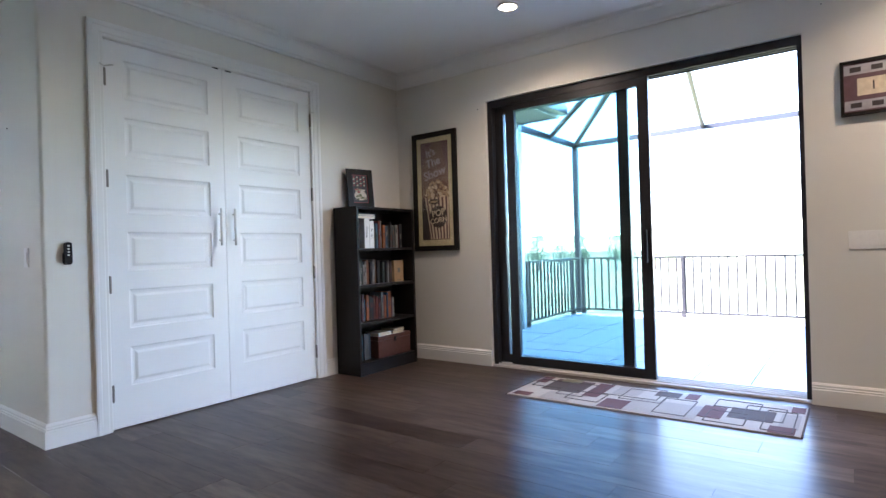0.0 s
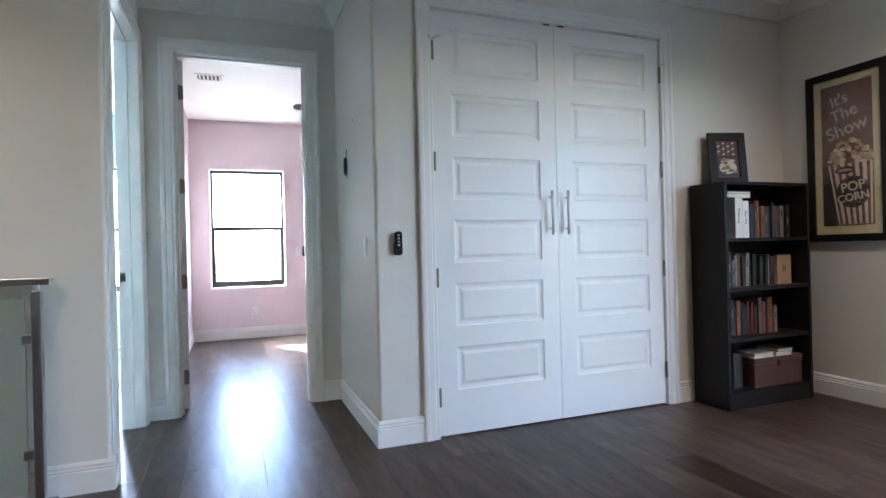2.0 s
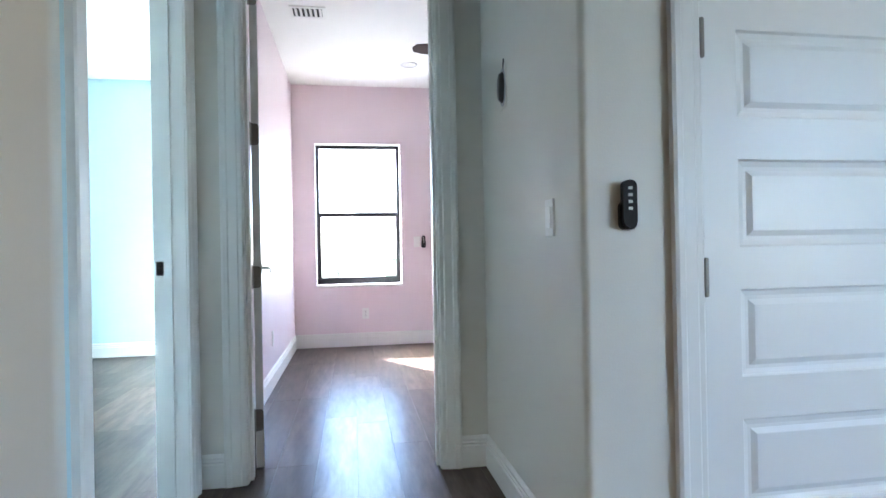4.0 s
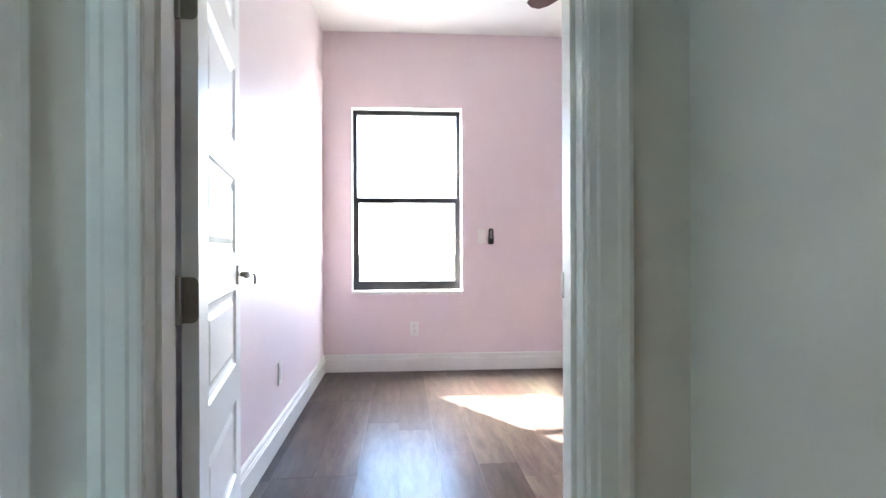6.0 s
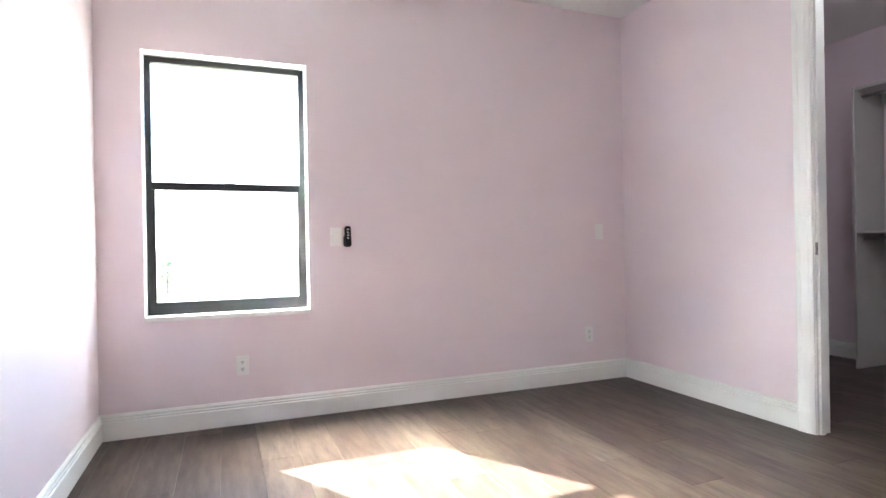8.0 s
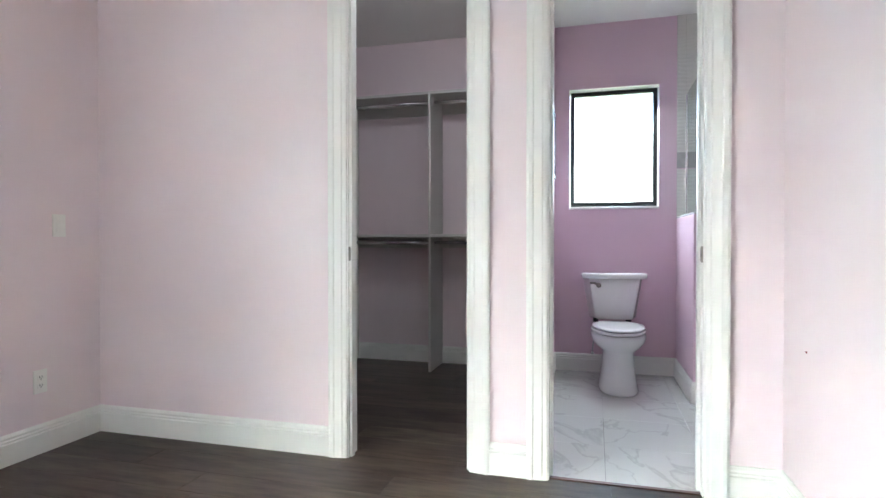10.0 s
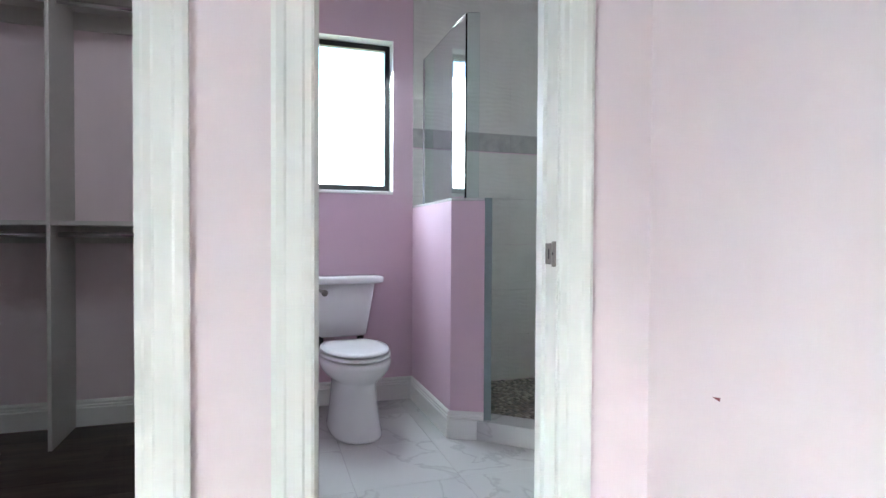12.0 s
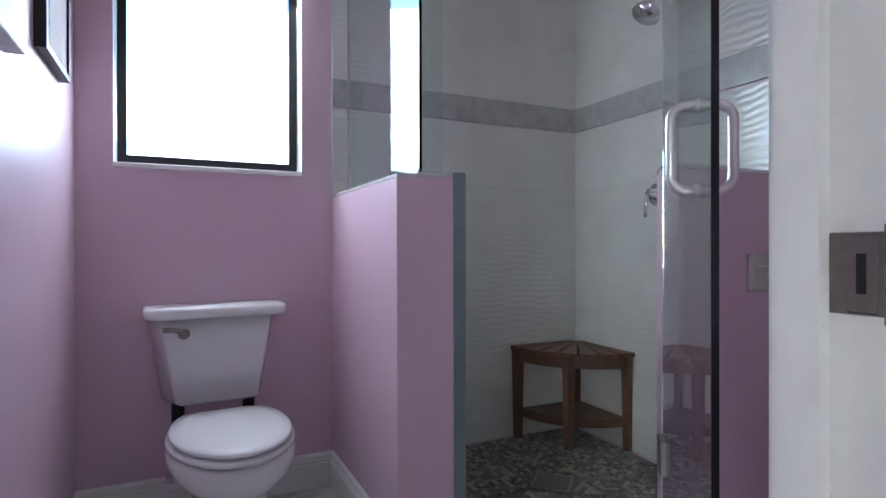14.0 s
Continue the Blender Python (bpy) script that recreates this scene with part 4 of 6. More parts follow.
def small_picture():
    t = thing("small_picture", "small black-framed red and cream food picture on the bookcase", "picture", (2.33, -0.07, BC["h"]), 8)
    t.matrix_world = pose(2.315, -0.075, BC["h"], -6, 0, -16)
    w_, h = 0.26, 0.36
    part("picture_frame", frame_ring(w_, h, 0.05, 0.02), M["black_frame"], t, "black wooden frame")
    part("print", box(0.045, w_ - 0.045, -0.008, -0.002, 0.045, h - 0.045), M["poster_red"], t)
    part("print_ground", box(0.056, w_ - 0.056, -0.009, -0.0079, 0.056, h - 0.056), M["poster_dark"], t)
    rp = random.Random(8)
    for k in range(5):
        for q in range(4):
            part("print_check", flat([(x, z) for x, z in ((0.062 + q * 0.034, 0.205 + k * 0.019), (0.080 + q * 0.034, 0.208 + k * 0.019), (0.084 + q * 0.034, 0.219 + k * 0.019), (0.066 + q * 0.034, 0.216 + k * 0.019))], -0.009, 0.001), M["poster_cream" if (k + q) % 2 else "poster_red"], t)
    part("print_plate", flat(disc(0.13, 0.12, 0.062, 0.045), -0.009, 0.001), M["poster_cream"], t)
    for k in range(16):
        part("print_shape", flat(disc(rp.uniform(0.08, 0.18), rp.uniform(0.085, 0.18), rp.uniform(0.008, 0.024), rp.uniform(0.006, 0.012), 8), -0.0101 - k * 0.00004, 0.001), M[rp.choice(["poster_tan", "poster_red", "poster_cream", "poster_olive"])], t)
    part("easel_back", box(0.09, 0.155, 0.0, 0.006, 0.0, 0.22), M["black_frame"], t)


small_picture()


def film_picture():
    t = thing("film_strip_picture", "black-framed film-strip canvas with a number countdown", "picture", (X_SL - 0.002, -3.655, 1.815), -90)
    w_, h = 0.95, 0.335
    part("picture_frame", frame_ring(w_, h, 0.018, 0.03), M["black_frame"], t, "thin black frame")
    part("print", box(0.016, w_ - 0.016, -0.020, -0.002, 0.016, h - 0.016), M["poster_plum"], t)
    for k in range(9):
        for z in (0.028, h - 0.088):
            if k == 0:
                part("film_border", box(0.02, w_ - 0.02, -0.0206, -0.02, z, z + 0.06), M["poster_grey"], t)
            part("sprocket_hole", box(0.05 + k * 0.105, 0.105 + k * 0.105, -0.0212, -0.0206, z + 0.015, z + 0.045), M["poster_dark"], t)
    for k in range(4):
        x = 0.085 + k * 0.23
        part("film_cell", box(x, x + 0.15, -0.0208, -0.02, 0.115, h - 0.115), M["poster_cream"], t)
        if k == 0:
            lettering("1", 0.08, x + 0.08, h / 2, -0.0215, M["poster_dark"], t)


film_picture()


# ---- wall fittings ----
def facing(name, label, category, x, y, z, face):
    """A thing on a wall; face: the way it looks, in degrees of turn from looking along -y."""
    return thing(name, label, category, (x, y, z), face)


def switch_plate(x, y, z, face, gangs=1, label="white rocker switch plate"):
    t = facing("light_switch", label, "switch", x, y, z, face)
    w_ = 0.07 + 0.046 * (gangs - 1)
    part("plate", box(-w_ / 2, w_ / 2, -0.006, 0, -0.057, 0.057, 0.002), M["white_plastic"], t)
    for g in range(gangs):
        cx = (g - (gangs - 1) / 2) * 0.046
        part("rocker", box(cx - 0.016, cx + 0.016, -0.009, -0.005, -0.033, 0.033, 0.0015), M["white_plastic"], t)


def outlet(x, y, z, face):
    t = facing("outlet", "white duplex wall outlet", "outlet", x, y, z, face)
    part("plate", box(-0.035, 0.035, -0.006, 0, -0.057, 0.057, 0.002), M["white_plastic"], t)
    for dz in (-0.02, 0.02):
        s = part("socket", box(-0.017, 0.017, -0.008, -0.005, dz - 0.014, dz + 0.014, 0.002), M["white_plastic"], t)
        for dx in (-0.006, 0.006):
            part("slot", box(dx - 0.0014, dx + 0.0014, -0.0086, -0.0078, dz - 0.002, dz + 0.008), M["hole_shade_screw_black"], s)
        part("slot", box(-0.0025, 0.0025, -0.0086, -0.0078, dz - 0.010, dz - 0.005), M["hole_shade_screw_black"], s)


def remote(x, y, z, face):
    t = facing("fan_remote", "black fan remote control in a wall holder", "remote", x, y, z, face)
    def pill(hw, z0, z1, r):
        return [(cx + r * math.cos(radians(a)), cz + r * math.sin(radians(a))) for cx, cz, a0 in ((hw - r, z1 - r, 0), (-hw + r, z1 - r, 90), (-hw + r, z0 + r, 180), (hw - r, z0 + r, 270)) for a in range(a0, a0 + 91, 15)]
    part("holder", flat(pill(0.024, -0.066, 0.01, 0.016), 0.0, 0.014), M["black_plastic"], t)
    body = part("body", flat(pill(0.0195, -0.060, 0.066, 0.017), -0.008, 0.018), M["black_plastic"], t)
    for k in range(4):
        part("button", box(-0.006, 0.006, -0.0275, -0.0255, 0.040 - k * 0.018, 0.048 - k * 0.018, 0.001), M["melamine"], body)


remote(0.124, 0.0, 1.108, 0)
remote(0.155, Y_W, 1.10, 0)
switch_plate(0.085, Y_W, 1.10, 0, 1)
switch_plate(2.076, Y_W, 1.12, 0, 1)
switch_plate(0.0, 0.24, 1.09, -90, 1)
switch_plate(X_SL, -3.80, 1.05, -90, 5, "white five-gang rocker switch plate")
switch_plate(-2.50, Y_W, 1.10, 0, 1)
outlet(-0.48, Y_W, 0.345, 0)
outlet(1.97, Y_W, 0.352, 0)
outlet(-2.50, Y_W, 0.345, 0)
switch_plate(X_PL, 2.95, 0.36, 90, 1, "white blank cable plate")
th = facing("thermostat", "oval dark thermostat with a bare cable on the wall", "thermostat", 0.0, 0.742, 1.64, -90)
tb = lathe([(0.0, 0), (0.034, 0), (0.036, 0.008), (0.030, 0.020), (0.0, 0.022)], 28, None, pose(0, 0, 0, 90), False)
for v in tb.verts:
    v.co.z *= 1.75
part("body", tb, M["bronze"], th, "", True)
part("ring", tube([(0.040 * math.cos(q), -0.004, 0.072 * math.sin(q)) for q in (2 * math.pi * k / 24 for k in range(25))], 0.004, 6), M["steel"], th, "", True)
part("base_plate", box(-0.045, 0.045, -0.004, 0, -0.085, 0.085, 0.002), M["grey_wall"], th)
part("cable", tube([(0.01, -0.003, 0.06), (0.018, -0.006, 0.085), (0.015, -0.003, 0.11)], 0.003, 6), M["black_plastic"], th)
for xx, yy, zz, ff in ((0.0, 0.52, 1.90, -90), (X_SL, -0.97, 2.335, -90), (X_SL, -3.57, 2.55, -90)):
    s_ = facing("wall_screw", "small dark screw head stuck in the wall paint", "screw", xx, yy, zz, ff)
    part("head", lathe([(0.004, 0), (0.004, 0.004)], 8, None, pose(0, 0, 0, 90)), M["hole_shade_screw_black"], s_)


def downlight(x, y, z, on):
    t = thing("recessed_downlight", "recessed ceiling downlight, lit" if on else "small white ceiling detector", "ceiling light", (x, y, z))
    part("trim_ring", lathe([(0.085, 0.001), (0.085, -0.006), (0.062, -0.008), (0.06, 0.001)], 28), M["white_plastic"], t, "", True)
    part("lens", lathe([(0.0, -0.004), (0.06, -0.004)], 28, None, None, False), M["lamp"] if on else M["white_plastic"], t)
    if on:
        d = bpy.data.lights.new("downlight_beam", 'SPOT')
        d.energy, d.spot_size, d.spot_blend, d.color, d.shadow_soft_size = 5.6, radians(150), 1.0, (1.0, 0.80, 0.58), 0.05
        new("downlight_beam", d).matrix_world = look((x, y, z - 0.015), (x, y, 0))


downlight(2.38, -1.72, LOFT_H, True)
# Three further downlights, never in view, added to light the loft.
downlight(2.45, -4.30, LOFT_H, True)
downlight(-0.3, -4.30, LOFT_H, True)
downlight(-2.4, -1.50, LOFT_H, True)
sd = thing("sprinkler_head", "small chrome ceiling sprinkler", "sprinkler", (1.15, -0.62, LOFT_H))
part("escutcheon", lathe([(0.038, 0), (0.036, -0.006), (0.012, -0.009)], 20), M["nickel"], sd, "", True)
part("deflector", lathe([(0.006, -0.008), (0.006, -0.03), (0.016, -0.032), (0.016, -0.034)], 12), M["nickel"], sd)


def vent(x, y, z, w_, d, n=6):
    t = thing("ceiling_vent", "white louvred ceiling air vent", "vent", (x, y, z))
    bm = bmesh.new()
    f = 0.025
    add_box(bm, -w_ / 2, w_ / 2, -d / 2, -d / 2 + f, -0.008, 0)
    add_box(bm, -w_ / 2, w_ / 2, d / 2 - f, d / 2, -0.008, 0)
    add_box(bm, -w_ / 2, -w_ / 2 + f, -d / 2 + f, d / 2 - f, -0.008, 0)
    add_box(bm, w_ / 2 - f, w_ / 2, -d / 2 + f, d / 2 - f, -0.008, 0)
    part("vent_frame", bm, M["white_plastic"], t)
    part("backing", box(-w_ / 2 + f, w_ / 2 - f, -d / 2 + f, d / 2 - f, -0.002, -0.001), M["hole_shade_screw_black"], t)
    for k in range(n):
        x0 = -w_ / 2 + f + (w_ - 2 * f) * (k + 0.3) / n
        part("slat", add_box(bmesh.new(), -0.012, 0.012, -d / 2 + f, d / 2 - f, -0.001, 0.001, 0, 0, pose(x0 + 0.012, 0, -0.009, 0, 35, 0)), M["white_plastic"], t)


vent(-0.90, 2.78, PINK_H, 0.26, 0.20)
vent(-0.55, 0.35, LOFT_H, 0.36, 0.22, 8)


# ---- stair rail ----
def stair_rail():
    t = thing("stair_rail", "glass stair guard with a grey metal post and top rail", "railing", (-1.53, -0.055, 0.0))
    part("post", box(-0.018, 0.018, -0.020, 0.020, 0.0, 0.93, 0.002), M["steel"], t)
    part("base_plate", box(-0.055, 0.055, -0.045, 0.045, 0.0, 0.010, 0.002), M["steel"], t)
    part("cap_pin", rod((0, 0, 0.93), (0, 0, 0.955), 0.012), M["steel"], t)
    part("top_rail", box(-2.7, 0.055, -0.032, 0.032, 0.955, 0.985, 0.003), M["steel"], t)
    part("glass_panel", box(-1.35, -0.045, -0.006, 0.006, 0.05, 0.90), M["frosted"], t, "frosted green glass")
    for z in (0.22, 0.72):
        part("glass_clamp", box(-0.058, -0.022, -0.014, 0.014, z - 0.02, z + 0.02, 0.003), M["steel"], t)
    part("post", box(-1.42, -1.376, -0.022, 0.022, 0.0, 0.955, 0.002), M["steel"], t)
    part("glass_panel", box(-2.7, -1.45, -0.006, 0.006, 0.05, 0.90), M["frosted"], t)


stair_rail()


# ---- strike plates ----
def prism_y(poly, y0, y1):
    """A flat plate of outline (x, z) between two depths."""
    bm = bmesh.new()
    a = [bm.verts.new((x, y0, z)) for x, z in poly]
    b = [bm.verts.new((x, y1, z)) for x, z in poly]
    bm.faces.new(a)
    bm.faces.new(b[::-1])
    n = len(poly)
    for k in range(n):
        bm.faces.new((a[k], b[k], b[(k + 1) % n], a[(k + 1) % n]))
    bmesh.ops.recalc_face_normals(bm, faces=bm.faces)
    return bm


def plain_strike(at, rz, label="satin nickel strike plate with two screws"):
    """A flat latch plate with a short rounded lip and two screws."""
    t = thing("strike_plate", label, "strike plate", at, rz)
    part("plate", box(-0.016, 0.016, -0.0025, 0, -0.029, 0.029, 0.001), M["hinge"], t)
    part("lip", prism_y([(-x, z) for x, z in ((0.016, -0.029), (0.024, -0.029), (0.031, -0.021), (0.031, 0.021), (0.024, 0.029), (0.016, 0.029))], -0.0035, 0), M["hinge"], t)
    part("latch_hole", box(-0.006, 0.0085, -0.003, -0.0024, -0.0125, 0.0125), M["hole_shade_screw_black"], t)
    part("latch_tongue", box(-0.001, 0.0035, -0.0042, -0.0028, -0.008, 0.0095, 0.0006), M["hinge"], t)
    for z in (-0.022, 0.022):
        part("screw", lathe([(0.0045, 0), (0.0045, 0.0012)], 10, None, pose(0, -0.0022, z, 90)), M["steel"], t)


def strike(at, rz, s=-1, label="satin nickel strike plate in the door jamb"):
    """A latch plate whose taller lip laps the jamb's edge on the side that s gives."""
    t = thing("strike_plate", label, "strike plate", at, rz)
    part("plate", box(-0.021, 0.021, -0.0025, 0, -0.028, 0.028, 0.0008), M["hinge"], t)
    rim = [(0.013, -0.0025), (0.020, -0.006), (0.028, -0.007), (0.0325, -0.004), (0.0335, 0.003), (0.031, 0.010), (0.0285, 0.004), (0.026, -0.002), (0.018, 0.0)]
    part("lip", prism([(s * x, y) for x, y in rim], -0.033, 0.033), M["hinge"], t)
    part("latch_frame", box(-0.0095, 0.0095, -0.0034, -0.002, -0.026, 0.026, 0.0006), M["hinge"], t)
    part("latch_hole", box(-0.003, 0.003, -0.0038, -0.003, -0.0135, 0.0135), M["hole_shade_screw_black"], t)
    for z in (-0.026, 0.0255):
        part("groove", box(-0.009, 0.009, -0.0031, -0.0024, z - 0.0006, z + 0.0006), M["hole_shade_screw_black"], t)
    part("lip_screw", lathe([(0.0035, 0), (0.0035, 0.001)], 10, None, pose(s * 0.026, -0.0065, 0.001, 90)), M["hole_shade_screw_black"], t)


plain_strike((PD[1] - 0.018, 1.222, 0.918), -90)
plain_strike((-1.368, BD[1] - 0.018, 0.945), 180)
strike((2.350, CD[1] - 0.018, 0.98), 0)
strike((2.350, BTD[0] + 0.018, 0.985), 180, 1)


# ---- ceiling fan ----
def ceiling_fan():
    t = thing("ceiling_fan", "brown-bladed ceiling fan hanging still", "fan", (0.56, 2.95, PINK_H))
    part("canopy", lathe([(0.065, 0), (0.06, -0.03), (0.025, -0.05)], 24), M["bronze"], t, "", True)
    part("downrod", rod((0, 0, -0.04), (0, 0, -0.15), 0.012), M["bronze"], t)
    part("motor_housing", lathe([(0.03, -0.12), (0.10, -0.14), (0.12, -0.18), (0.11, -0.23), (0.05, -0.26), (0.0, -0.265)], 28, None, None, False), M["bronze"], t, "", True)
    for k in range(5):
        a = 180 + 8 + 72 * k
        m = pose(0, 0, -0.205, 0, 0, a) @ pose(0, 0, 0, 10, 0, 0)
        outline = [(0.17, -0.045), (0.30, -0.062), (0.60, -0.07), (0.67, -0.05), (0.69, 0), (0.67, 0.05), (0.60, 0.07), (0.30, 0.062), (0.17, 0.045)]
        bm = prism(outline, -0.004, 0.004)
        for v in bm.verts:
            v.co = m @ v.co
        bl = part("blade", bm, M["fan_blade"], t, "dark reddish-brown blade")
        part("blade_iron", add_box(bmesh.new(), 0.09, 0.22, -0.02, 0.02, -0.009, -0.004, 0, 0, m), M["bronze"], bl)


M["fan_blade"] = plain("dark_walnut_blade", (0.06, 0.022, 0.02), 0.4, 0, 0.2, 20, 0.1)
ceiling_fan()
downlight(-0.05, 3.85, PINK_H, False)


# ---- closet system ----
def closet_system():
    t = thing("closet_organizer", "grey melamine closet organizer with shelves and hanging rods", "closet organizer", (0, 0, 0))
    xb, d = X_B1 - 0.004, 0.365
    ys = [2.47, 3.235, 4.012]
    for y in ys:
        part("upright_panel", box(xb - d, xb, y - 0.009, y + 0.009, 0.0, 2.234, 0.001), M["melamine"], t)
    for a, b in zip(ys, ys[1:]):
        for z in (1.088, 2.222):
            part("shelf", box(xb - d + 0.004, xb, a + 0.009, b - 0.009, z - 0.011, z + 0.011, 0.001), M["melamine"], t)
            part("hanging_rod", rod((xb - 0.27, a + 0.009, z - 0.055), (xb - 0.27, b - 0.009, z - 0.055), 0.013), M["chrome"], t, "chrome hanging rod", True)
            for y in (a + 0.011, b - 0.011):
                part("rod_socket", lathe([(0.022, -0.003), (0.022, 0.003)], 14, None, pose(xb - 0.27, y, z - 0.055, 90)), M["nickel"], t)
            part("back_rail", box(xb - 0.015, xb, a + 0.009, b - 0.009, z - 0.10, z - 0.011), M["melamine"], t)
    return t


closet_system()
side = thing("closet_shelf", "grey melamine side shelf with chrome rod", "shelf", (0, 0, 0))
part("shelf", box(2.7, X_B1 - 0.40, Y_W - 0.37, Y_W - 0.004, 1.09, 1.112), M["melamine"], side)
part("shelf", box(2.7, X_B1 - 0.40, Y_W - 0.37, Y_W - 0.004, 1.90, 1.922), M["melamine"], side)
part("hanging_rod", rod((2.7, Y_W - 0.25, 1.85), (X_B1 - 0.40, Y_W - 0.25, 1.85), 0.013), M["chrome"], side)
part("end_panel", box(2.68, 2.70, Y_W - 0.37, Y_W - 0.004, 0.0, 1.93), M["melamine"], side)

# ---- bathroom ----
HW1 = [(4.468, 1.362), (3.715, 1.356), (3.640, 1.202), (4.468, 1.202)]
HW2 = [(3.20, 0.092), (3.20, 0.72), (3.245, 0.765), (3.36, 0.66), (3.36, 0.092)]
HH = 1.23
SH_Z = 0.070


def half_wall(poly, name, label, tile_edge):
    bm = prism(poly, 0.0, HH - 0.014)
    bm.normal_update()
    for f in bm.faces:
        c = f.calc_center_median()
        if tile_edge(c, f.normal):
            f.material_index = 1
    o = mesh_ob(name, bm, [M["mauve"], M["shower_tile"]])
    tagged(o, label, "half wall", kind="structure")
    part("cap", prism([(x + (0.004 if x > 4.4 else 0), y) for x, y in poly], HH - 0.013, HH, 0.003), M["marble"], o, "white marble cap")


half_wall(HW1, "half_wall_1", "mauve half wall beside the toilet carrying shower glass", lambda c, n: n.y < -0.9)
half_wall(HW2, "half_wall_2", "mauve half wall beside the shower door", lambda c, n: n.x > 0.9)
hp = thing("wall_plate", "brushed nickel wall plate on the mauve half wall", "wall plate", (3.20, 0.44, 0.93), -90)
part("plate", box(-0.04, 0.04, -0.012, 0, -0.055, 0.055, 0.004), M["nickel"], hp)
part("boss", box(-0.018, 0.018, -0.03, -0.011, -0.02, 0.02, 0.004), M["nickel"], hp)
mould("baseboard", BASE, (3.715, 1.356), (3.640, 1.202), (-0.899, 0.438), 0.0, 0.2, 0)
mould("baseboard", BASE, (3.20, 0.72), (3.20, 0.09), (-1, 0), 0.0, 0, 0)

cb = mesh_ob("shower_curb", prism([(3.64, 1.24), (3.225, 0.772), (3.335, 0.672), (3.75, 1.14), (3.75, 1.207), (3.66, 1.207)], 0.0, 0.10, 0.004), M["marble"])
tagged(cb, "white marble shower curb set at an angle", "curb", kind="structure")


def pane_between(name, a, b, z0, z1, parent, th=0.010, label=""):
    a, b = Vector((*a, 0)), Vector((*b, 0))
    d = (b - a)
    m = Matrix.Translation(a) @ Matrix.Rotation(math.atan2(d.y, d.x), 4, 'Z')
    bm = add_box(bmesh.new(), 0, d.length, -th / 2, th / 2, z0, z1, 0, 0, m)
    o = part(name, bm, M["shower_glass"], parent, label)
    o.visible_shadow = False
    return o, m, d.length


sg = thing("shower_screen", "fixed clear glass shower panels on a half wall", "shower screen", (0, 0, 0))
pane_between("glass_panel", (4.455, 1.29), (3.685, 1.29), HH + 0.002, 2.16, sg)
pane_between("glass_panel", (3.68, 1.287), (3.652, 1.232), HH + 0.002, 2.16, sg)
part("wall_channel", box(4.452, 4.468, 1.28, 1.30, HH, 2.16), M["chrome"], sg)
part("base_channel", box(3.69, 4.452, 1.281, 1.299, HH, HH + 0.012), M["chrome"], sg)
bm = prism([(3.638, 1.201), (3.624, 1.168), (3.657, 1.156), (3.675, 1.201)], 0.10, HH)
part("jamb_strip", bm, M["glass_edge"], sg)

dr = thing("shower_door", "frameless clear glass shower door standing open", "shower door", (0, 0, 0))
HP, FP = Vector((3.225, 0.775)), Vector((2.77, 1.155))
leaf_o, dm, dl = pane_between("door_glass", HP, FP, 0.115, 2.10, dr)
part("edge_seal", add_box(bmesh.new(), dl, dl + 0.006, -0.006, 0.006, 0.115, 2.10, 0, 0, dm), M["black_plastic"], dr, "dark edge seal")
for z in (0.45, 1.85):
    part("glass_hinge", add_box(bmesh.new(), -0.02, 0.055, -0.018, 0.018, z - 0.045, z + 0.045, 0, 0.003, dm), M["hinge"], dr, "satin nickel glass hinge")
px, hz, gz = dl - 0.105, 1.185, 0.079
for sgn in (-1, 1):
    r = 0.028
    o = 0.053 * sgn
    pts = [(px, 0, hz + gz), (px, o - r * sgn, hz + gz)]
    pts += [(px, o - r * sgn + r * sgn * math.sin(q), hz + gz - r + r * math.cos(q)) for q in (0.26, 0.52, 0.79, 1.05, 1.31, 1.57)]
    pts += [(px, o - r * sgn + r * sgn * math.cos(q), hz - gz + r - r * math.sin(q)) for q in (0, 0.26, 0.52, 0.79, 1.05, 1.31, 1.57)]
    pts += [(px, 0, hz - gz)]
    bm = tube([dm @ Vector(p) for p in pts], 0.0095, 14)
    h_ = part("pull_handle", bm, M["nickel"], dr, "satin nickel D-shaped pull", True)
    for z in (hz + gz, hz - gz):
        part("collar", lathe([(0.013, 0.005 * sgn), (0.013, 0.013 * sgn)], 14, None, dm @ pose(px, 0, z, -90)), M["nickel"], h_)


def loft_shape(rings):
    """Joins closed rings of equal count into one skin with caps."""
    bm = bmesh.new()
    vs = [[bm.verts.new(p) for p in r] for r in rings]
    n = len(vs[0])
    for a, b in zip(vs, vs[1:]):
        for i in range(n):
            bm.faces.new((a[i], a[(i + 1) % n], b[(i + 1) % n], b[i]))
    bm.faces.new(list(reversed(vs[0])))
    bm.faces.new(vs[-1])
    bmesh.ops.recalc_face_normals(bm, faces=bm.faces)
    return bm


def egg(front, back, half, z, n=40, sq=2.0, cut=9.0):
    """An egg-shaped ring: x from -front to back, half the width in y; cut: where a straight back edge ends it."""
    out = []
    for i in range(n):
        a = 2 * math.pi * i / n
        c, s = math.cos(a), math.sin(a)
        x = (back if c > 0 else front) * math.copysign(abs(c) ** (2 / sq), c)
        out.append((min(x, cut), half * math.copysign(abs(s) ** (2 / sq), s), z))
    return out


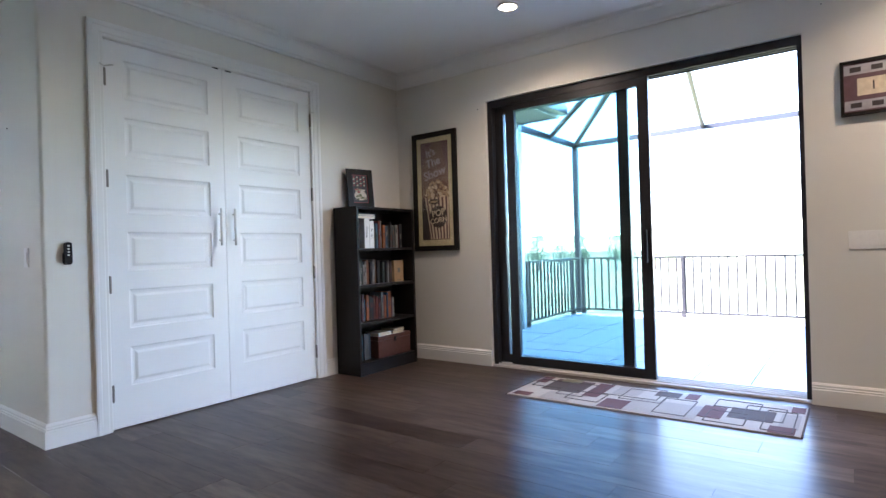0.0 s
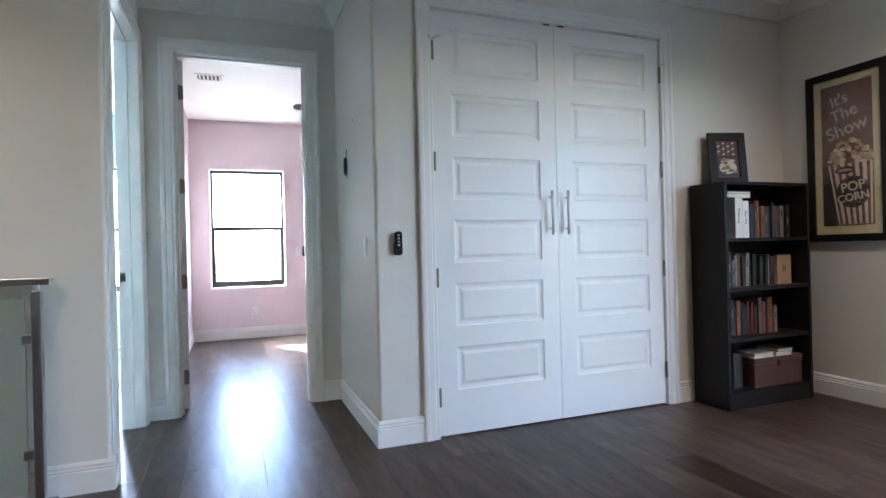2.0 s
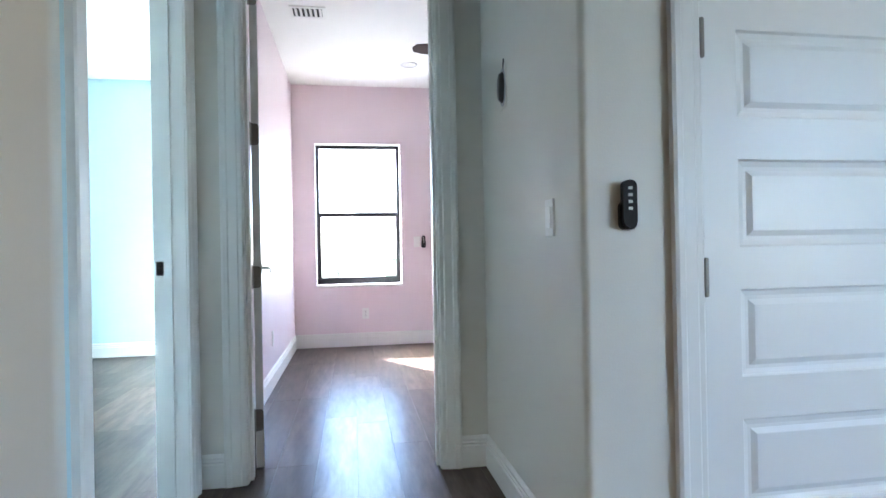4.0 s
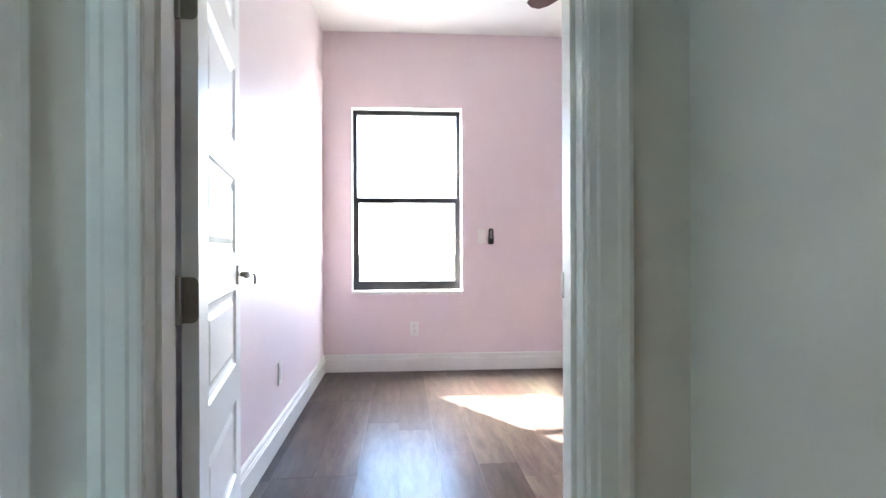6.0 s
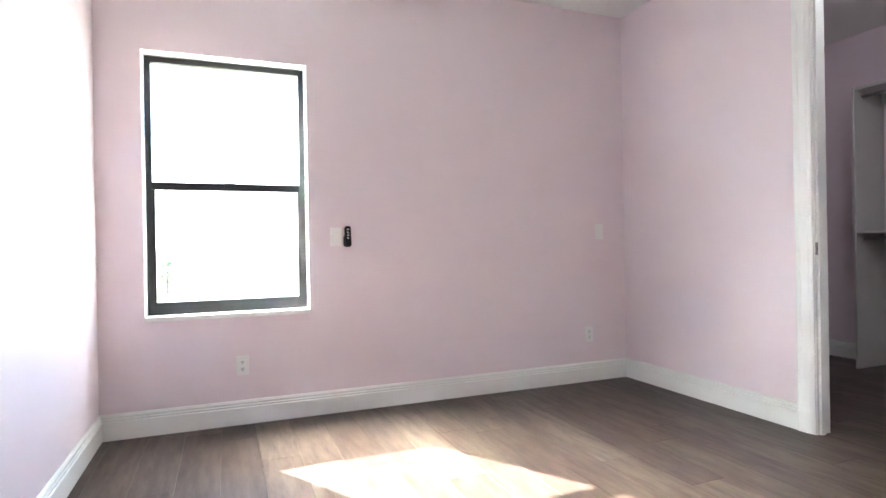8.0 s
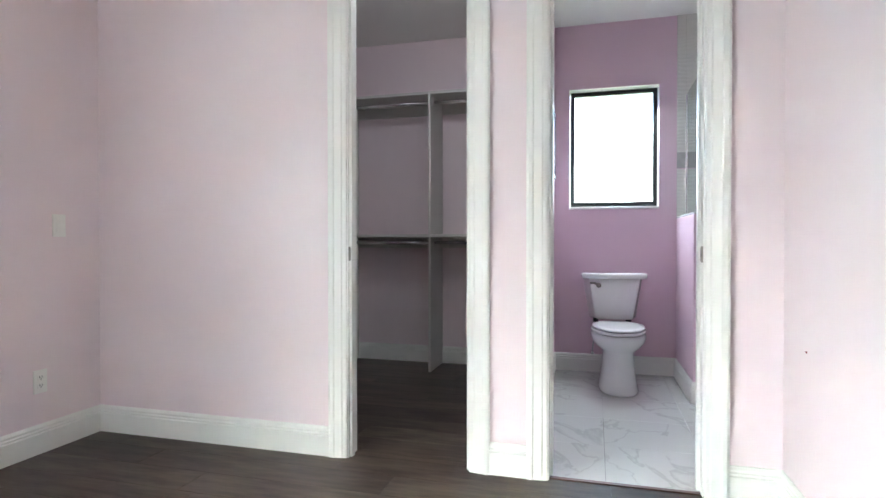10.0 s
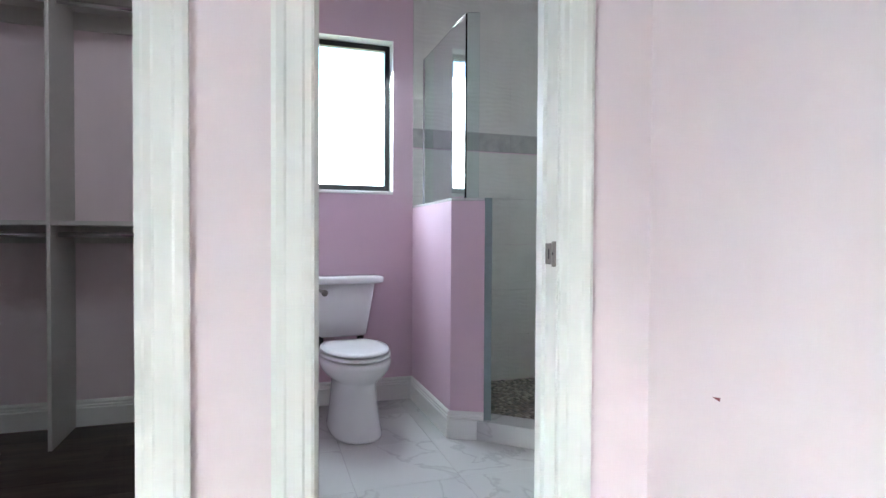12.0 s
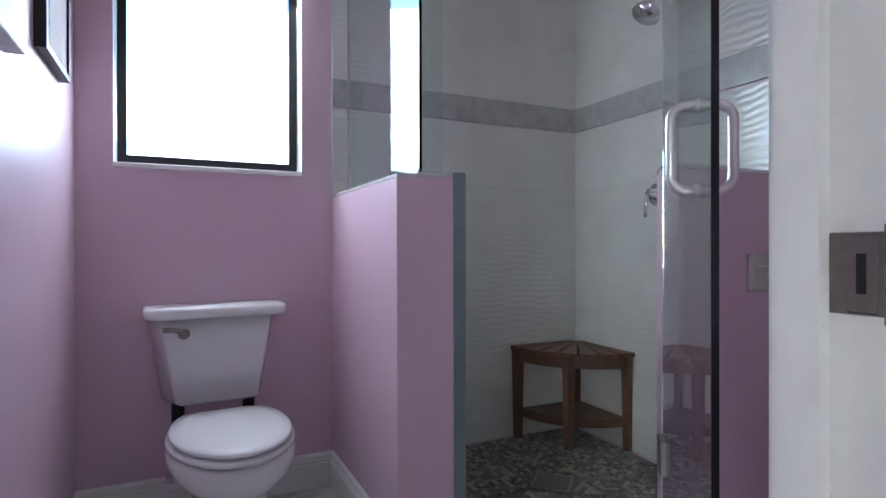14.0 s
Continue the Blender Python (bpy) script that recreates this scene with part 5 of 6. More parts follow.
def toilet():
    t = thing("toilet", "white two-piece porcelain toilet with the lid down", "toilet", (3.998, 1.806, 0.0), 3.6)
    rings = [egg(0.245, 0.30, 0.132, 0.0, sq=2.4), egg(0.248, 0.30, 0.134, 0.014, sq=2.4), egg(0.236, 0.30, 0.125, 0.05, sq=2.4), egg(0.218, 0.30, 0.113, 0.14, sq=2.4), egg(0.206, 0.30, 0.105, 0.235, sq=2.3), egg(0.207, 0.298, 0.106, 0.272, sq=2.3),
             egg(0.222, 0.29, 0.122, 0.290, sq=2.2), egg(0.254, 0.285, 0.154, 0.313, sq=2.1), egg(0.276, 0.28, 0.176, 0.343, sq=2.1), egg(0.285, 0.275, 0.186, 0.373, sq=2.1), egg(0.284, 0.27, 0.185, 0.392, sq=2.1), egg(0.270, 0.265, 0.172, 0.401, sq=2.1)]
    part("bowl", loft_shape(rings), M["porcelain"], t, "", True)
    part("seat", loft_shape([egg(0.262, 0.26, 0.164, 0.4075, cut=0.19), egg(0.282, 0.262, 0.182, 0.409, cut=0.19), egg(0.288, 0.263, 0.187, 0.414, cut=0.19), egg(0.287, 0.263, 0.186, 0.424, cut=0.19), egg(0.274, 0.26, 0.175, 0.4265, cut=0.19)]), M["porcelain"], t, "", True)
    lid = [egg(0.258, 0.26, 0.160, 0.432, cut=0.19), egg(0.276, 0.26, 0.176, 0.434, cut=0.19), egg(0.280, 0.26, 0.179, 0.440, cut=0.19), egg(0.275, 0.26, 0.175, 0.447, cut=0.188), egg(0.235, 0.22, 0.14, 0.452, cut=0.17), egg(0.10, 0.10, 0.06, 0.454)]
    part("lid", loft_shape(lid), M["porcelain"], t, "", True)
    # Near-black filler paints the shade in the gaps under seat and lid.
    part("seat_core", loft_shape([egg(0.255, 0.25, 0.157, 0.399, cut=0.18), egg(0.255, 0.25, 0.157, 0.433, cut=0.18)]), M["hole_shade_screw_black"], t, "dark filler painting shade into the seat and lid gaps")
    part("seat_hinge", rod((0.186, -0.085, 0.436), (0.186, 0.085, 0.436), 0.013), M["porcelain"], t)
    for sy in (-0.11, 0.13):
        part("tank_bolt", rod((0.33, sy, 0.38), (0.33, sy, 0.452), 0.022, 10), M["black_plastic"], t)

    def tank_ring(hw, fr, bk, z, r=0.05, n=5):
        out = []
        for cx, cy, a0 in ((bk - 0.015, hw - 0.015, 0), (fr + r, hw - r, 90), (fr + r, -hw + r, 180), (bk - 0.015, -hw + 0.015, 270)):
            rr = r if cx < 0.3 else 0.015
            for k in range(n):
                a = radians(a0 + 90 * k / (n - 1))
                out.append((cx + rr * math.cos(a), cy + rr * math.sin(a), z))
        # bow the front a little
        return [(x - 0.018 * max(0, 1 - (y / hw) ** 2) if x < 0.33 else x, y, z) for x, y, z in out]
    part("tank", loft_shape([tank_ring(0.168, 0.285, 0.440, 0.444), tank_ring(0.177, 0.272, 0.445, 0.456), tank_ring(0.200, 0.258, 0.45, 0.60), tank_ring(0.224, 0.25, 0.452, 0.757)]), M["porcelain"], t, "", True)
    part("tank_lid", loft_shape([tank_ring(0.229, 0.245, 0.455, 0.758), tank_ring(0.238, 0.237, 0.457, 0.764), tank_ring(0.240, 0.235, 0.458, 0.788), tank_ring(0.234, 0.241, 0.455, 0.797)]), M["porcelain"], t, "", True)
    lever_arm = tube([(0.236, 0.120, 0.716), (0.224, 0.135, 0.722), (0.222, 0.155, 0.728), (0.224, 0.182, 0.727)], 0.0085, 10)
    fl = part("flush_lever", lever_arm, M["hinge"], t, "satin nickel flush lever", True)
    part("rosette", lathe([(0.0, 0.0), (0.017, 0.001), (0.019, 0.008), (0.016, 0.02)], 20, None, pose(0.222, 0.117, 0.710, 0, 90, 0), False), M["hinge"], fl, "", True)
    v = part("supply_valve", rod((0.44, 0.155, 0.17), (0.36, 0.155, 0.17), 0.012), M["chrome"], t)
    part("supply_hose", tube([(0.37, 0.155, 0.17), (0.36, 0.15, 0.24), (0.35, 0.13, 0.32), (0.35, 0.12, 0.40)], 0.006, 8), M["steel"], v)
    for s in (-1, 1):
        part("bolt_cap", lathe([(0.014, 0.0), (0.014, 0.012), (0.006, 0.02)], 12, None, pose(0.06, s * 0.108, 0.03)), M["porcelain"], t)


toilet()


def corner_stool():
    """A quarter-round shower stool with slatted top and a lower shelf, its square corner at the origin, arms along -x and +y."""
    t = thing("corner_stool", "brown teak corner shower stool with slatted top", "stool", (4.462, 0.062, SH_Z))
    R, H = 0.418, 0.452
    for k in range(7):
        a0, a1 = radians(90 + 90 * k / 7 + 0.9), radians(90 + 90 * (k + 1) / 7 - 0.9)
        r0 = 0.05
        poly = [(r0 * math.cos(a0), r0 * math.sin(a0))] + [(R * math.cos(a0 + (a1 - a0) * i / 3), R * math.sin(a0 + (a1 - a0) * i / 3)) for i in range(4)] + [(r0 * math.cos(a1), r0 * math.sin(a1))]
        bm = prism([(x - 0.004, y + 0.004) for x, y in poly], H - 0.02, H, 0.002)
        part("top_slat", bm, M["teak"], t)

    def arc(r0, r1, z0, z1, n=10, name="rail"):
        poly = [(r1 * math.cos(radians(90 + 90 * i / n)), r1 * math.sin(radians(90 + 90 * i / n))) for i in range(n + 1)]
        poly += [(r0 * math.cos(radians(90 + 90 * i / n)), r0 * math.sin(radians(90 + 90 * i / n))) for i in range(n, -1, -1)]
        return prism(poly, z0, z1)
    part("apron", arc(R - 0.045, R - 0.025, H - 0.075, H - 0.021), M["teak"], t)
    shelf = [(-0.02, 0.02)] + [((R - 0.05) * math.cos(radians(93 + 84 * i / 10)), (R - 0.05) * math.sin(radians(93 + 84 * i / 10))) for i in range(11)]
    part("lower_shelf", prism(shelf, 0.125, 0.142, 0.002), M["teak"], t)
    part("shelf_apron", arc(R - 0.07, R - 0.055, 0.10, 0.125), M["teak"], t)
    for x, y in ((-0.025, 0.025), (-0.025, R - 0.03), (-R + 0.03, 0.025), (-(R - 0.035) * 0.7071, (R - 0.035) * 0.7071)):
        bm = loft_shape([[(x + a * 0.016, y + b * 0.016, 0.0) for a, b in ((-1, -1), (1, -1), (1, 1), (-1, 1))], [(x + a * 0.022, y + b * 0.022, H - 0.021) for a, b in ((-1, -1), (1, -1), (1, 1), (-1, 1))]])
        part("leg", bm, M["teak"], t)


corner_stool()

shd = thing("wall_shower", "chrome round shower rose on a bent arm", "shower", (3.81, 0.08, 2.045))
part("flange", lathe([(0.03, 0), (0.028, 0.008), (0.012, 0.012)], 18, None, pose(0, 0, 0, -90)), M["chrome"], shd, "", True)
part("arm", tube([(0, 0.0, 0), (0, 0.07, 0.0), (0, 0.11, -0.02), (0, 0.15, -0.06)], 0.010, 10), M["chrome"], shd, "", True)
part("head", lathe([(0.014, 0.05), (0.022, 0.03), (0.055, 0.012), (0.058, 0.0), (0.0, -0.002)], 24, None, pose(0, 0.165, -0.10, 35), False), M["chrome"], shd, "", True)
vl = thing("shower_valve", "chrome shower valve with a lever", "valve", (3.905, 0.08, 1.232))
part("escutcheon", lathe([(0.05, 0), (0.048, 0.006), (0.025, 0.012), (0.022, 0.05)], 28, None, pose(0, 0, 0, -90)), M["chrome"], vl, "", True)
part("lever", tube([(0, 0.05, 0), (0, 0.065, -0.02), (0.0, 0.07, -0.10)], 0.009, 10), M["chrome"], vl, "", True)
dn = thing("shower_drain", "square tiled-in shower drain", "drain", (3.93, 0.62, SH_Z + 0.004), 45)
part("drain_frame", frame_ring(0.15, 0.15, 0.008, 0.004), M["steel"], dn).matrix_local = pose(-0.075, -0.075, 0, -90)
part("drain_grate", box(-0.066, 0.066, -0.066, 0.066, 0.0, 0.003), M["mosaic"], dn)


def small_canvas(name, label, x, z, w_, h, dep, mat, frame_mat=None):
    t = thing(name, label, "picture", (x, Y_BL, z), 0)
    if frame_mat:
        part("picture_frame", frame_ring(w_, h, 0.018, dep), frame_mat, t)
        part("print", box(0.016, w_ - 0.016, -dep + 0.008, -0.002, 0.016, h - 0.016), mat, t)
        g = part("picture_glass", box(0.017, w_ - 0.017, -dep + 0.003, -dep + 0.005, 0.017, h - 0.017), M["poster_gloss"], t)
        g.visible_shadow = False
    else:
        part("canvas", box(0, w_, -dep, -0.001, 0, h, 0.003), mat, t)


M["canvas"] = plain("pale_print_canvas", (0.76, 0.78, 0.79), 0.6, 0, 0.15, 25, 0.2)
small_canvas("small_canvas", "small white canvas on the mauve wall", 2.985, 1.351, 0.26, 0.30, 0.04, M["canvas"])
small_canvas("small_canvas", "small white canvas on the mauve wall", 3.312, 1.411, 0.265, 0.30, 0.04, M["canvas"])
small_canvas("bath_picture", "black-framed picture under glass on the mauve wall", 3.856, 1.517, 0.345, 0.49, 0.028, M["canvas"], M["black_frame"])

# ---- shower tile cladding ----
BAND = (1.602, 1.722)


def clad(wall_ob, axis, pos, a0, a1, z0, z1, sgn, th=0.008):
    """Large wall tiles with a grey band as separate pieces on a shower wall."""
    cols = np.arange(a0, a1 - 0.02, 0.61)
    rows = [(z0 + 0.305 * k, z0 + 0.305 * (k + 1)) for k in range(0, 12)]
    rows = [(a, min(b, BAND[0])) for a, b in rows if a < BAND[0] - 0.03] + [BAND] + [(BAND[1] + 0.305 * k, min(BAND[1] + 0.305 * (k + 1), z1)) for k in range(6) if BAND[1] + 0.305 * k < z1 - 0.03]
    for za, zb in rows:
        for a in cols:
            b = min(a + 0.61, a1)
            g = 0.0004
            mat = M["band_tile"] if (za, zb) == BAND else M["shower_tile"]
            nm = "band_tile" if mat is M["band_tile"] else "wall_tile"
            if axis == 'x':
                bm = box(pos, pos + sgn * th, a + g, b - g, za + g, zb - g)
            else:
                bm = box(a + g, b - g, pos, pos + sgn * th, za + g, zb - g)
            part(nm, bm, mat, wall_ob)


clad(bpy.data.objects["wall_bath_east"], 'x', X_B1, 0.078, 1.362, SH_Z, PINK_H, -1)
clad(bpy.data.objects["wall_bath_south"], 'y', 0.07, 3.36, X_B1 - 0.008, SH_Z, PINK_H, 1)

chip = thing("paint_chip", "small red torn paint chip on the pink wall", "paint chip", (2.07, Y_P1 + 0.001, 0.652))
part("flake", flat([(-0.012, 0.004), (0.012, 0.0), (-0.010, -0.005)], 0.002), plain("dark_red_flake", (0.22, 0.05, 0.06), 0.7), chip)

# Fixture out of view, assumed and added to brighten the upper closet walls.
cl_ = thing("assumed_closet_light", "assumed round flush closet ceiling light, out of view, lit", "ceiling light", (2.76, 2.85, PINK_H))
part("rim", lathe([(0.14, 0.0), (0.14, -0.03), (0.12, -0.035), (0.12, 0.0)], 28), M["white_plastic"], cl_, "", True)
part("diffuser", lathe([(0.0, -0.034), (0.12, -0.034)], 28, None, None, False), glow("assumed_lamp_glow", (0.85, 0.93, 1.0), 0.5), cl_)
d_ = bpy.data.lights.new("assumed_closet_lamp", 'POINT')
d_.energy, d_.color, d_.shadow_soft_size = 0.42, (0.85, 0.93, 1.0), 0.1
new("assumed_closet_lamp", d_).location = (2.76, 2.85, PINK_H - 0.15)


# ---- outdoors ----
tagged(mesh_ob("ground", box(-400, 400, -400, 400, -3.3, -3.2), M["lawn"]), "dry grassy ground below the deck", "ground", kind="structure")
deck = slab("deck", 3.31, 7.7, -7.6, 0.0, -0.22, -0.045, M["grout"], "pale stone paver deck", "deck")
slab("house_wall_below", -4.42, 4.67, -7.62, 4.82, -3.2, -0.21, M["stucco"], "pale stucco lower storey", "wall")
slab("deck_base", 4.0, 7.6, -7.5, -0.1, -3.2, -0.23, M["stucco"], "pale stucco base under the deck", "wall")


def deck_rail(name, a, b, label):
    a, b = Vector((*a, 0)), Vector((*b, 0))
    L = (b - a).length
    t = thing(name, label, "railing", (a.x, a.y, -0.04), math.degrees(math.atan2((b - a).y, (b - a).x)))
    part("top_rail", box(0, L, -0.022, 0.022, 0.885, 0.912, 0.003), M["bronze"], t)
    part("bottom_rail", box(0, L, -0.015, 0.015, 0.07, 0.10, 0.003), M["bronze"], t)
    n = int(L / 0.115)
    first = part("baluster", box(-0.011, 0.011, -0.011, 0.011, 0.10, 0.885), M["bronze"], t)
    first.location.x = L / (n + 1)
    for k in range(2, n + 1):
        o = new("baluster", first.data)
        o.parent = t
        o.location.x = k * L / (n + 1)
    for k in range(int(L / 1.53) + 1):
        x = min(k * 1.53, L - 0.03) + 0.03
        part("post_foot", box(x - 0.032, x + 0.032, -0.032, 0.032, 0, 0.12, 0.004), M["bronze"], t)
        part("rail_post", box(x - 0.022, x + 0.022, -0.022, 0.022, 0, 0.885, 0.002), M["bronze"], t)


deck_rail("deck_railing", (5.6, -0.08), (7.42, -0.08), "dark aluminium deck railing with balusters")
deck_rail("deck_railing", (7.42, -0.12), (7.42, -7.5), "dark aluminium deck railing with balusters")
cage = thing("screen_cage", "dark aluminium screen enclosure over the deck", "screen enclosure", (0, 0, 0))
for x, y in ((7.45, -0.06), (7.45, -4.6), (7.45, -7.5)):
    part("cage_post", box(x - 0.04, x + 0.04, y - 0.04, y + 0.04, -0.04, 2.72), M["bronze"], cage)
part("cage_beam", box(5.6, 7.41, -0.09, -0.03, 2.66, 2.74), M["bronze"], cage)
part("cage_beam", box(7.41, 7.49, -7.5, -0.06, 2.67, 2.74), M["bronze"], cage)
for a_, b_ in (((7.45, -0.06, 2.70), (4.6, -1.75, 2.80)), ((7.45, -2.0, 2.72), (3.45, -2.55, 3.15)), ((7.45, -4.6, 2.72), (3.45, -5.2, 3.15)), ((6.5, -0.09, 2.72), (4.4, -1.9, 2.98))):
    part("cage_rafter", rod(a_, b_, 0.036, 8), M["bronze"], cage)
part("gusset", prism([(7.36, -2.0), (7.40, -2.75), (7.40, -1.92)], 2.56, 2.66), M["steel"], cage, "grey beam bracket")
eave = thing("roof_eave", "house eave with tan board soffit and grey gutter", "eave", (0, 0, 0), kind="structure")
for k in range(11):
    part("soffit_board", box(3.31 + 0.2 * k, 3.505 + 0.2 * k, -0.64, -0.005, 2.74, 2.755), M["wood_soffit"], eave)
part("fascia", box(3.31, 5.53, -0.665, -0.645, 2.72, 2.90), M["steel"], eave)
part("gutter", box(3.31, 5.60, -0.76, -0.668, 2.76, 2.88, 0.01), M["steel"], eave)
part("end_fascia", box(5.512, 5.532, -0.64, 0.0, 2.72, 2.90), M["steel"], eave)
col = thing("porch_post", "slim grey metal post under the eave", "post", (5.45, -0.09, -0.04))
part("shaft", box(-0.045, 0.045, -0.045, 0.045, 0, 2.77, 0.004), M["steel"], col)
part("base_plate", box(-0.07, 0.07, -0.07, 0.07, 0, 0.012, 0.003), M["steel"], col)
ds = thing("downspout", "grey metal downspout on the house wall", "downspout", (4.72, -0.06, -0.04))
part("pipe", box(-0.035, 0.035, -0.03, 0.03, 0, 2.75, 0.006), M["steel"], ds)


def tree(x, y, h, seed):
    rt = random.Random(seed)
    t = thing("tree", "distant leafy tree beyond the deck", "tree", (x, y, -3.2), rt.uniform(0, 360), "trees in the distance")
    bm = bmesh.new()
    lathe([(0.045 * h, 0), (0.03 * h, h * 0.35), (0.012 * h, h * 0.75)], 8, bm)
    for k in range(5):
        a = rt.uniform(0, 6.28)
        rod((0, 0, h * 0.3 + 0.07 * h * k), (0.25 * h * math.cos(a), 0.25 * h * math.sin(a), h * 0.5 + 0.08 * h * k), 0.01 * h, 6, bm)
    part("trunk", bm, M["bark"], t)
    verts, faces = [], []
    for k in range(1500):
        a, u = rt.uniform(0, 6.28), rt.uniform(0, 1) ** 0.5
        zz = rt.uniform(0.3, 1.0)
        rr = 0.38 * h * u * math.sqrt(max(0.05, 1 - ((zz - 0.6) / 0.45) ** 2)) * rt.uniform(0.75, 1.15)
        c = Vector((rr * math.cos(a), rr * math.sin(a), zz * h))
        s = rt.uniform(0.014, 0.034) * h
        q = Euler((rt.uniform(0, 6), rt.uniform(0, 6), rt.uniform(0, 6))).to_matrix()
        i = len(verts)
        for p in ((-s, 0, 0), (0, -s * 0.5, 0.15 * s), (s, 0, 0), (0, s * 0.5, 0.15 * s)):
            verts.append(c + q @ Vector(p))
        faces.append((i, i + 1, i + 2, i + 3))
    me = bpy.data.meshes.new("crown")
    me.from_pydata(verts, [], faces)
    me.materials.append(M["leaf"])
    o = new("crown", me)
    o.parent = t


rt_ = random.Random(21)
for k in range(12):
    tree(88 + rt_.uniform(-6, 8), 16 + k * 3.4 + rt_.uniform(-1.5, 1.5), rt_.uniform(3.6, 6.4), k)
for x, y, h in ((20, -3.5, 2.6), (23, -6.5, 2.2), (19, -8.0, 2.0)):
    tree(x, y, h, int(x))
for x, y in ((62, -9), (66, -24)):
    hs = thing("far_house", "far pale house with a low hip roof", "house", (x, y, -3.2))
    part("wall", box(-4, 4, -6, 6, 0, 2.4), M["stucco"], hs)
    part("roof", loft_shape([[(-4.6, -6.6, 2.4), (4.6, -6.6, 2.4), (4.6, 6.6, 2.4), (-4.6, 6.6, 2.4)], [(-0.3, -3.0, 4.0), (0.3, -3.0, 4.0), (0.3, 3.0, 4.0), (-0.3, 3.0, 4.0)]]), M["roof"], hs)
    for k in range(4):
        part("window", box(-4.03, -4.0, -5 + k * 2.8, -3.8 + k * 2.8, 0.9, 1.9), M["melamine"], hs)
for k in range(9):
    tree(-26 + k * 6.3 + rt_.uniform(-2, 2), 62 + rt_.uniform(-5, 8), rt_.uniform(2.4, 3.6), 50 + k)

# ---- floor planks ----


def planks(parent, x0, x1, y0, y1, seed, budget, near):
    """Boards that run along y with staggered ends; those in the near stretch are pieces, the rest one mesh."""
    rp = random.Random(seed)
    pw, pl, g = 0.185, 1.22, 0.0003
    cache = {}
    rest = bmesh.new()
    count = 0
    i = 0
    x = x0
    while x < x1 - 0.01:
        xb = min(x + pw, x1)
        y = y0 - rp.uniform(0, pl)
        while y < y1:
            ya, yb = max(y, y0), min(y + pl, y1)
            y += pl
            if yb - ya < 0.02:
                continue
            if near(x, ya, xb, yb) and count < budget:
                key = (round(xb - x, 4), round(yb - ya, 4))
                if key not in cache:
                    bm = bmesh.new()
                    w_, l_ = key
                    c = 0.0008
                    lo = [bm.verts.new(p) for p in ((g, g, -0.006), (w_ - g, g, -0.006), (w_ - g, l_ - g, -0.006), (g, l_ - g, -0.006))]
                    md = [bm.verts.new((v.co.x, v.co.y, -c * 0.7)) for v in lo]
                    hi = [bm.verts.new(p) for p in ((g + c, g + c, 0), (w_ - g - c, g + c, 0), (w_ - g - c, l_ - g - c, 0), (g + c, l_ - g - c, 0))]
                    for r, s in ((lo, md), (md, hi)):
                        for j in range(4):
                            bm.faces.new((r[j], r[(j + 1) % 4], s[(j + 1) % 4], s[j]))
                    bm.faces.new(hi)
                    me = bpy.data.meshes.new("plank")
                    bm.to_mesh(me)
                    bm.free()
                    me.materials.append(M["plank"])
                    cache[key] = me
                o = new("plank", cache[key])
                o.parent = parent
                o.location = (x, ya, 0)
                count += 1
            else:
                add_box(rest, x + g, xb - g, ya + g, yb - g, -0.006, -0.0005)
        x = xb
    if rest.verts:
        o = mesh_ob("plank_field", rest, M["plank_far"], parent)
        o["kind"] = "stuff"
    else:
        rest.free()


def island_plank():
    m = M["plank"].copy()
    m.name = "brown_wood_plank_field"
    nt = m.node_tree
    info = [n for n in nt.nodes if n.bl_idname == "ShaderNodeObjectInfo"][0]
    geo = nt.nodes.new("ShaderNodeNewGeometry")
    for l in list(nt.links):
        if l.from_node == info:
            s = l.to_socket
            nt.links.remove(l)
            nt.links.new(geo.outputs["Random Per Island"], s)
    return m


M["plank_far"] = island_plank()
planks(floor_ob, -4.3, X_B0, -7.5, Y_W, 4, 300, lambda a, b, c, d: a > -1.45 and b > -3.4 and d < 4.7 and not (0.0 < a and 0.1 < b < 1.1 and d < 1.2))
planks(floor_ob, X_B0, X_SL + 0.03, -7.5, 0.0, 5, 60, lambda a, b, c, d: b > -4.0)
planks(bpy.data.objects["floor_closet"], X_B0, X_B1, 2.43, Y_W, 9, 60, lambda a, b, c, d: True)

# ---- bathroom floor tiles ----
for i in range(5):
    for j in range(4):
        x0, y0 = 2.345 + 0.455 * i, 0.55 + 0.455 * j
        x1, y1 = min(x0 + 0.4538, X_B1), min(y0 + 0.4538, Y_BL)
        if x1 - x0 > 0.03 and y1 - y0 > 0.03 and (y1 > 1.3 or x0 < 3.3):
            part("floor_tile", box(x0, x1, y0, y1, -0.007, 0.001, 0.001), M["marble"], bath_floor)
tagged(mesh_ob("threshold", box(2.325, 2.35, BTD[0] + 0.02, BTD[1] - 0.02, -0.004, 0.006, 0.002), M["oxblood"]), "brown wood transition strip", "threshold", kind="structure")

# ---- shower floor mosaic ----
sf = tagged(mesh_ob("shower_floor", prism([(4.465, 0.095), (4.465, 1.207), (3.66, 1.207), (3.34, 0.68), (3.36, 0.095)], 0.002, SH_Z - 0.004), M["grout"]), "pebble mosaic shower floor", "floor", kind="structure")


def inside_shower(x, y):
    return x < 4.455 and y > 0.10 and y < 1.207 and x > 3.375 and (x - 3.34) * 0.545 - (y - 0.68) * 0.32 > 0.03 * 0.63


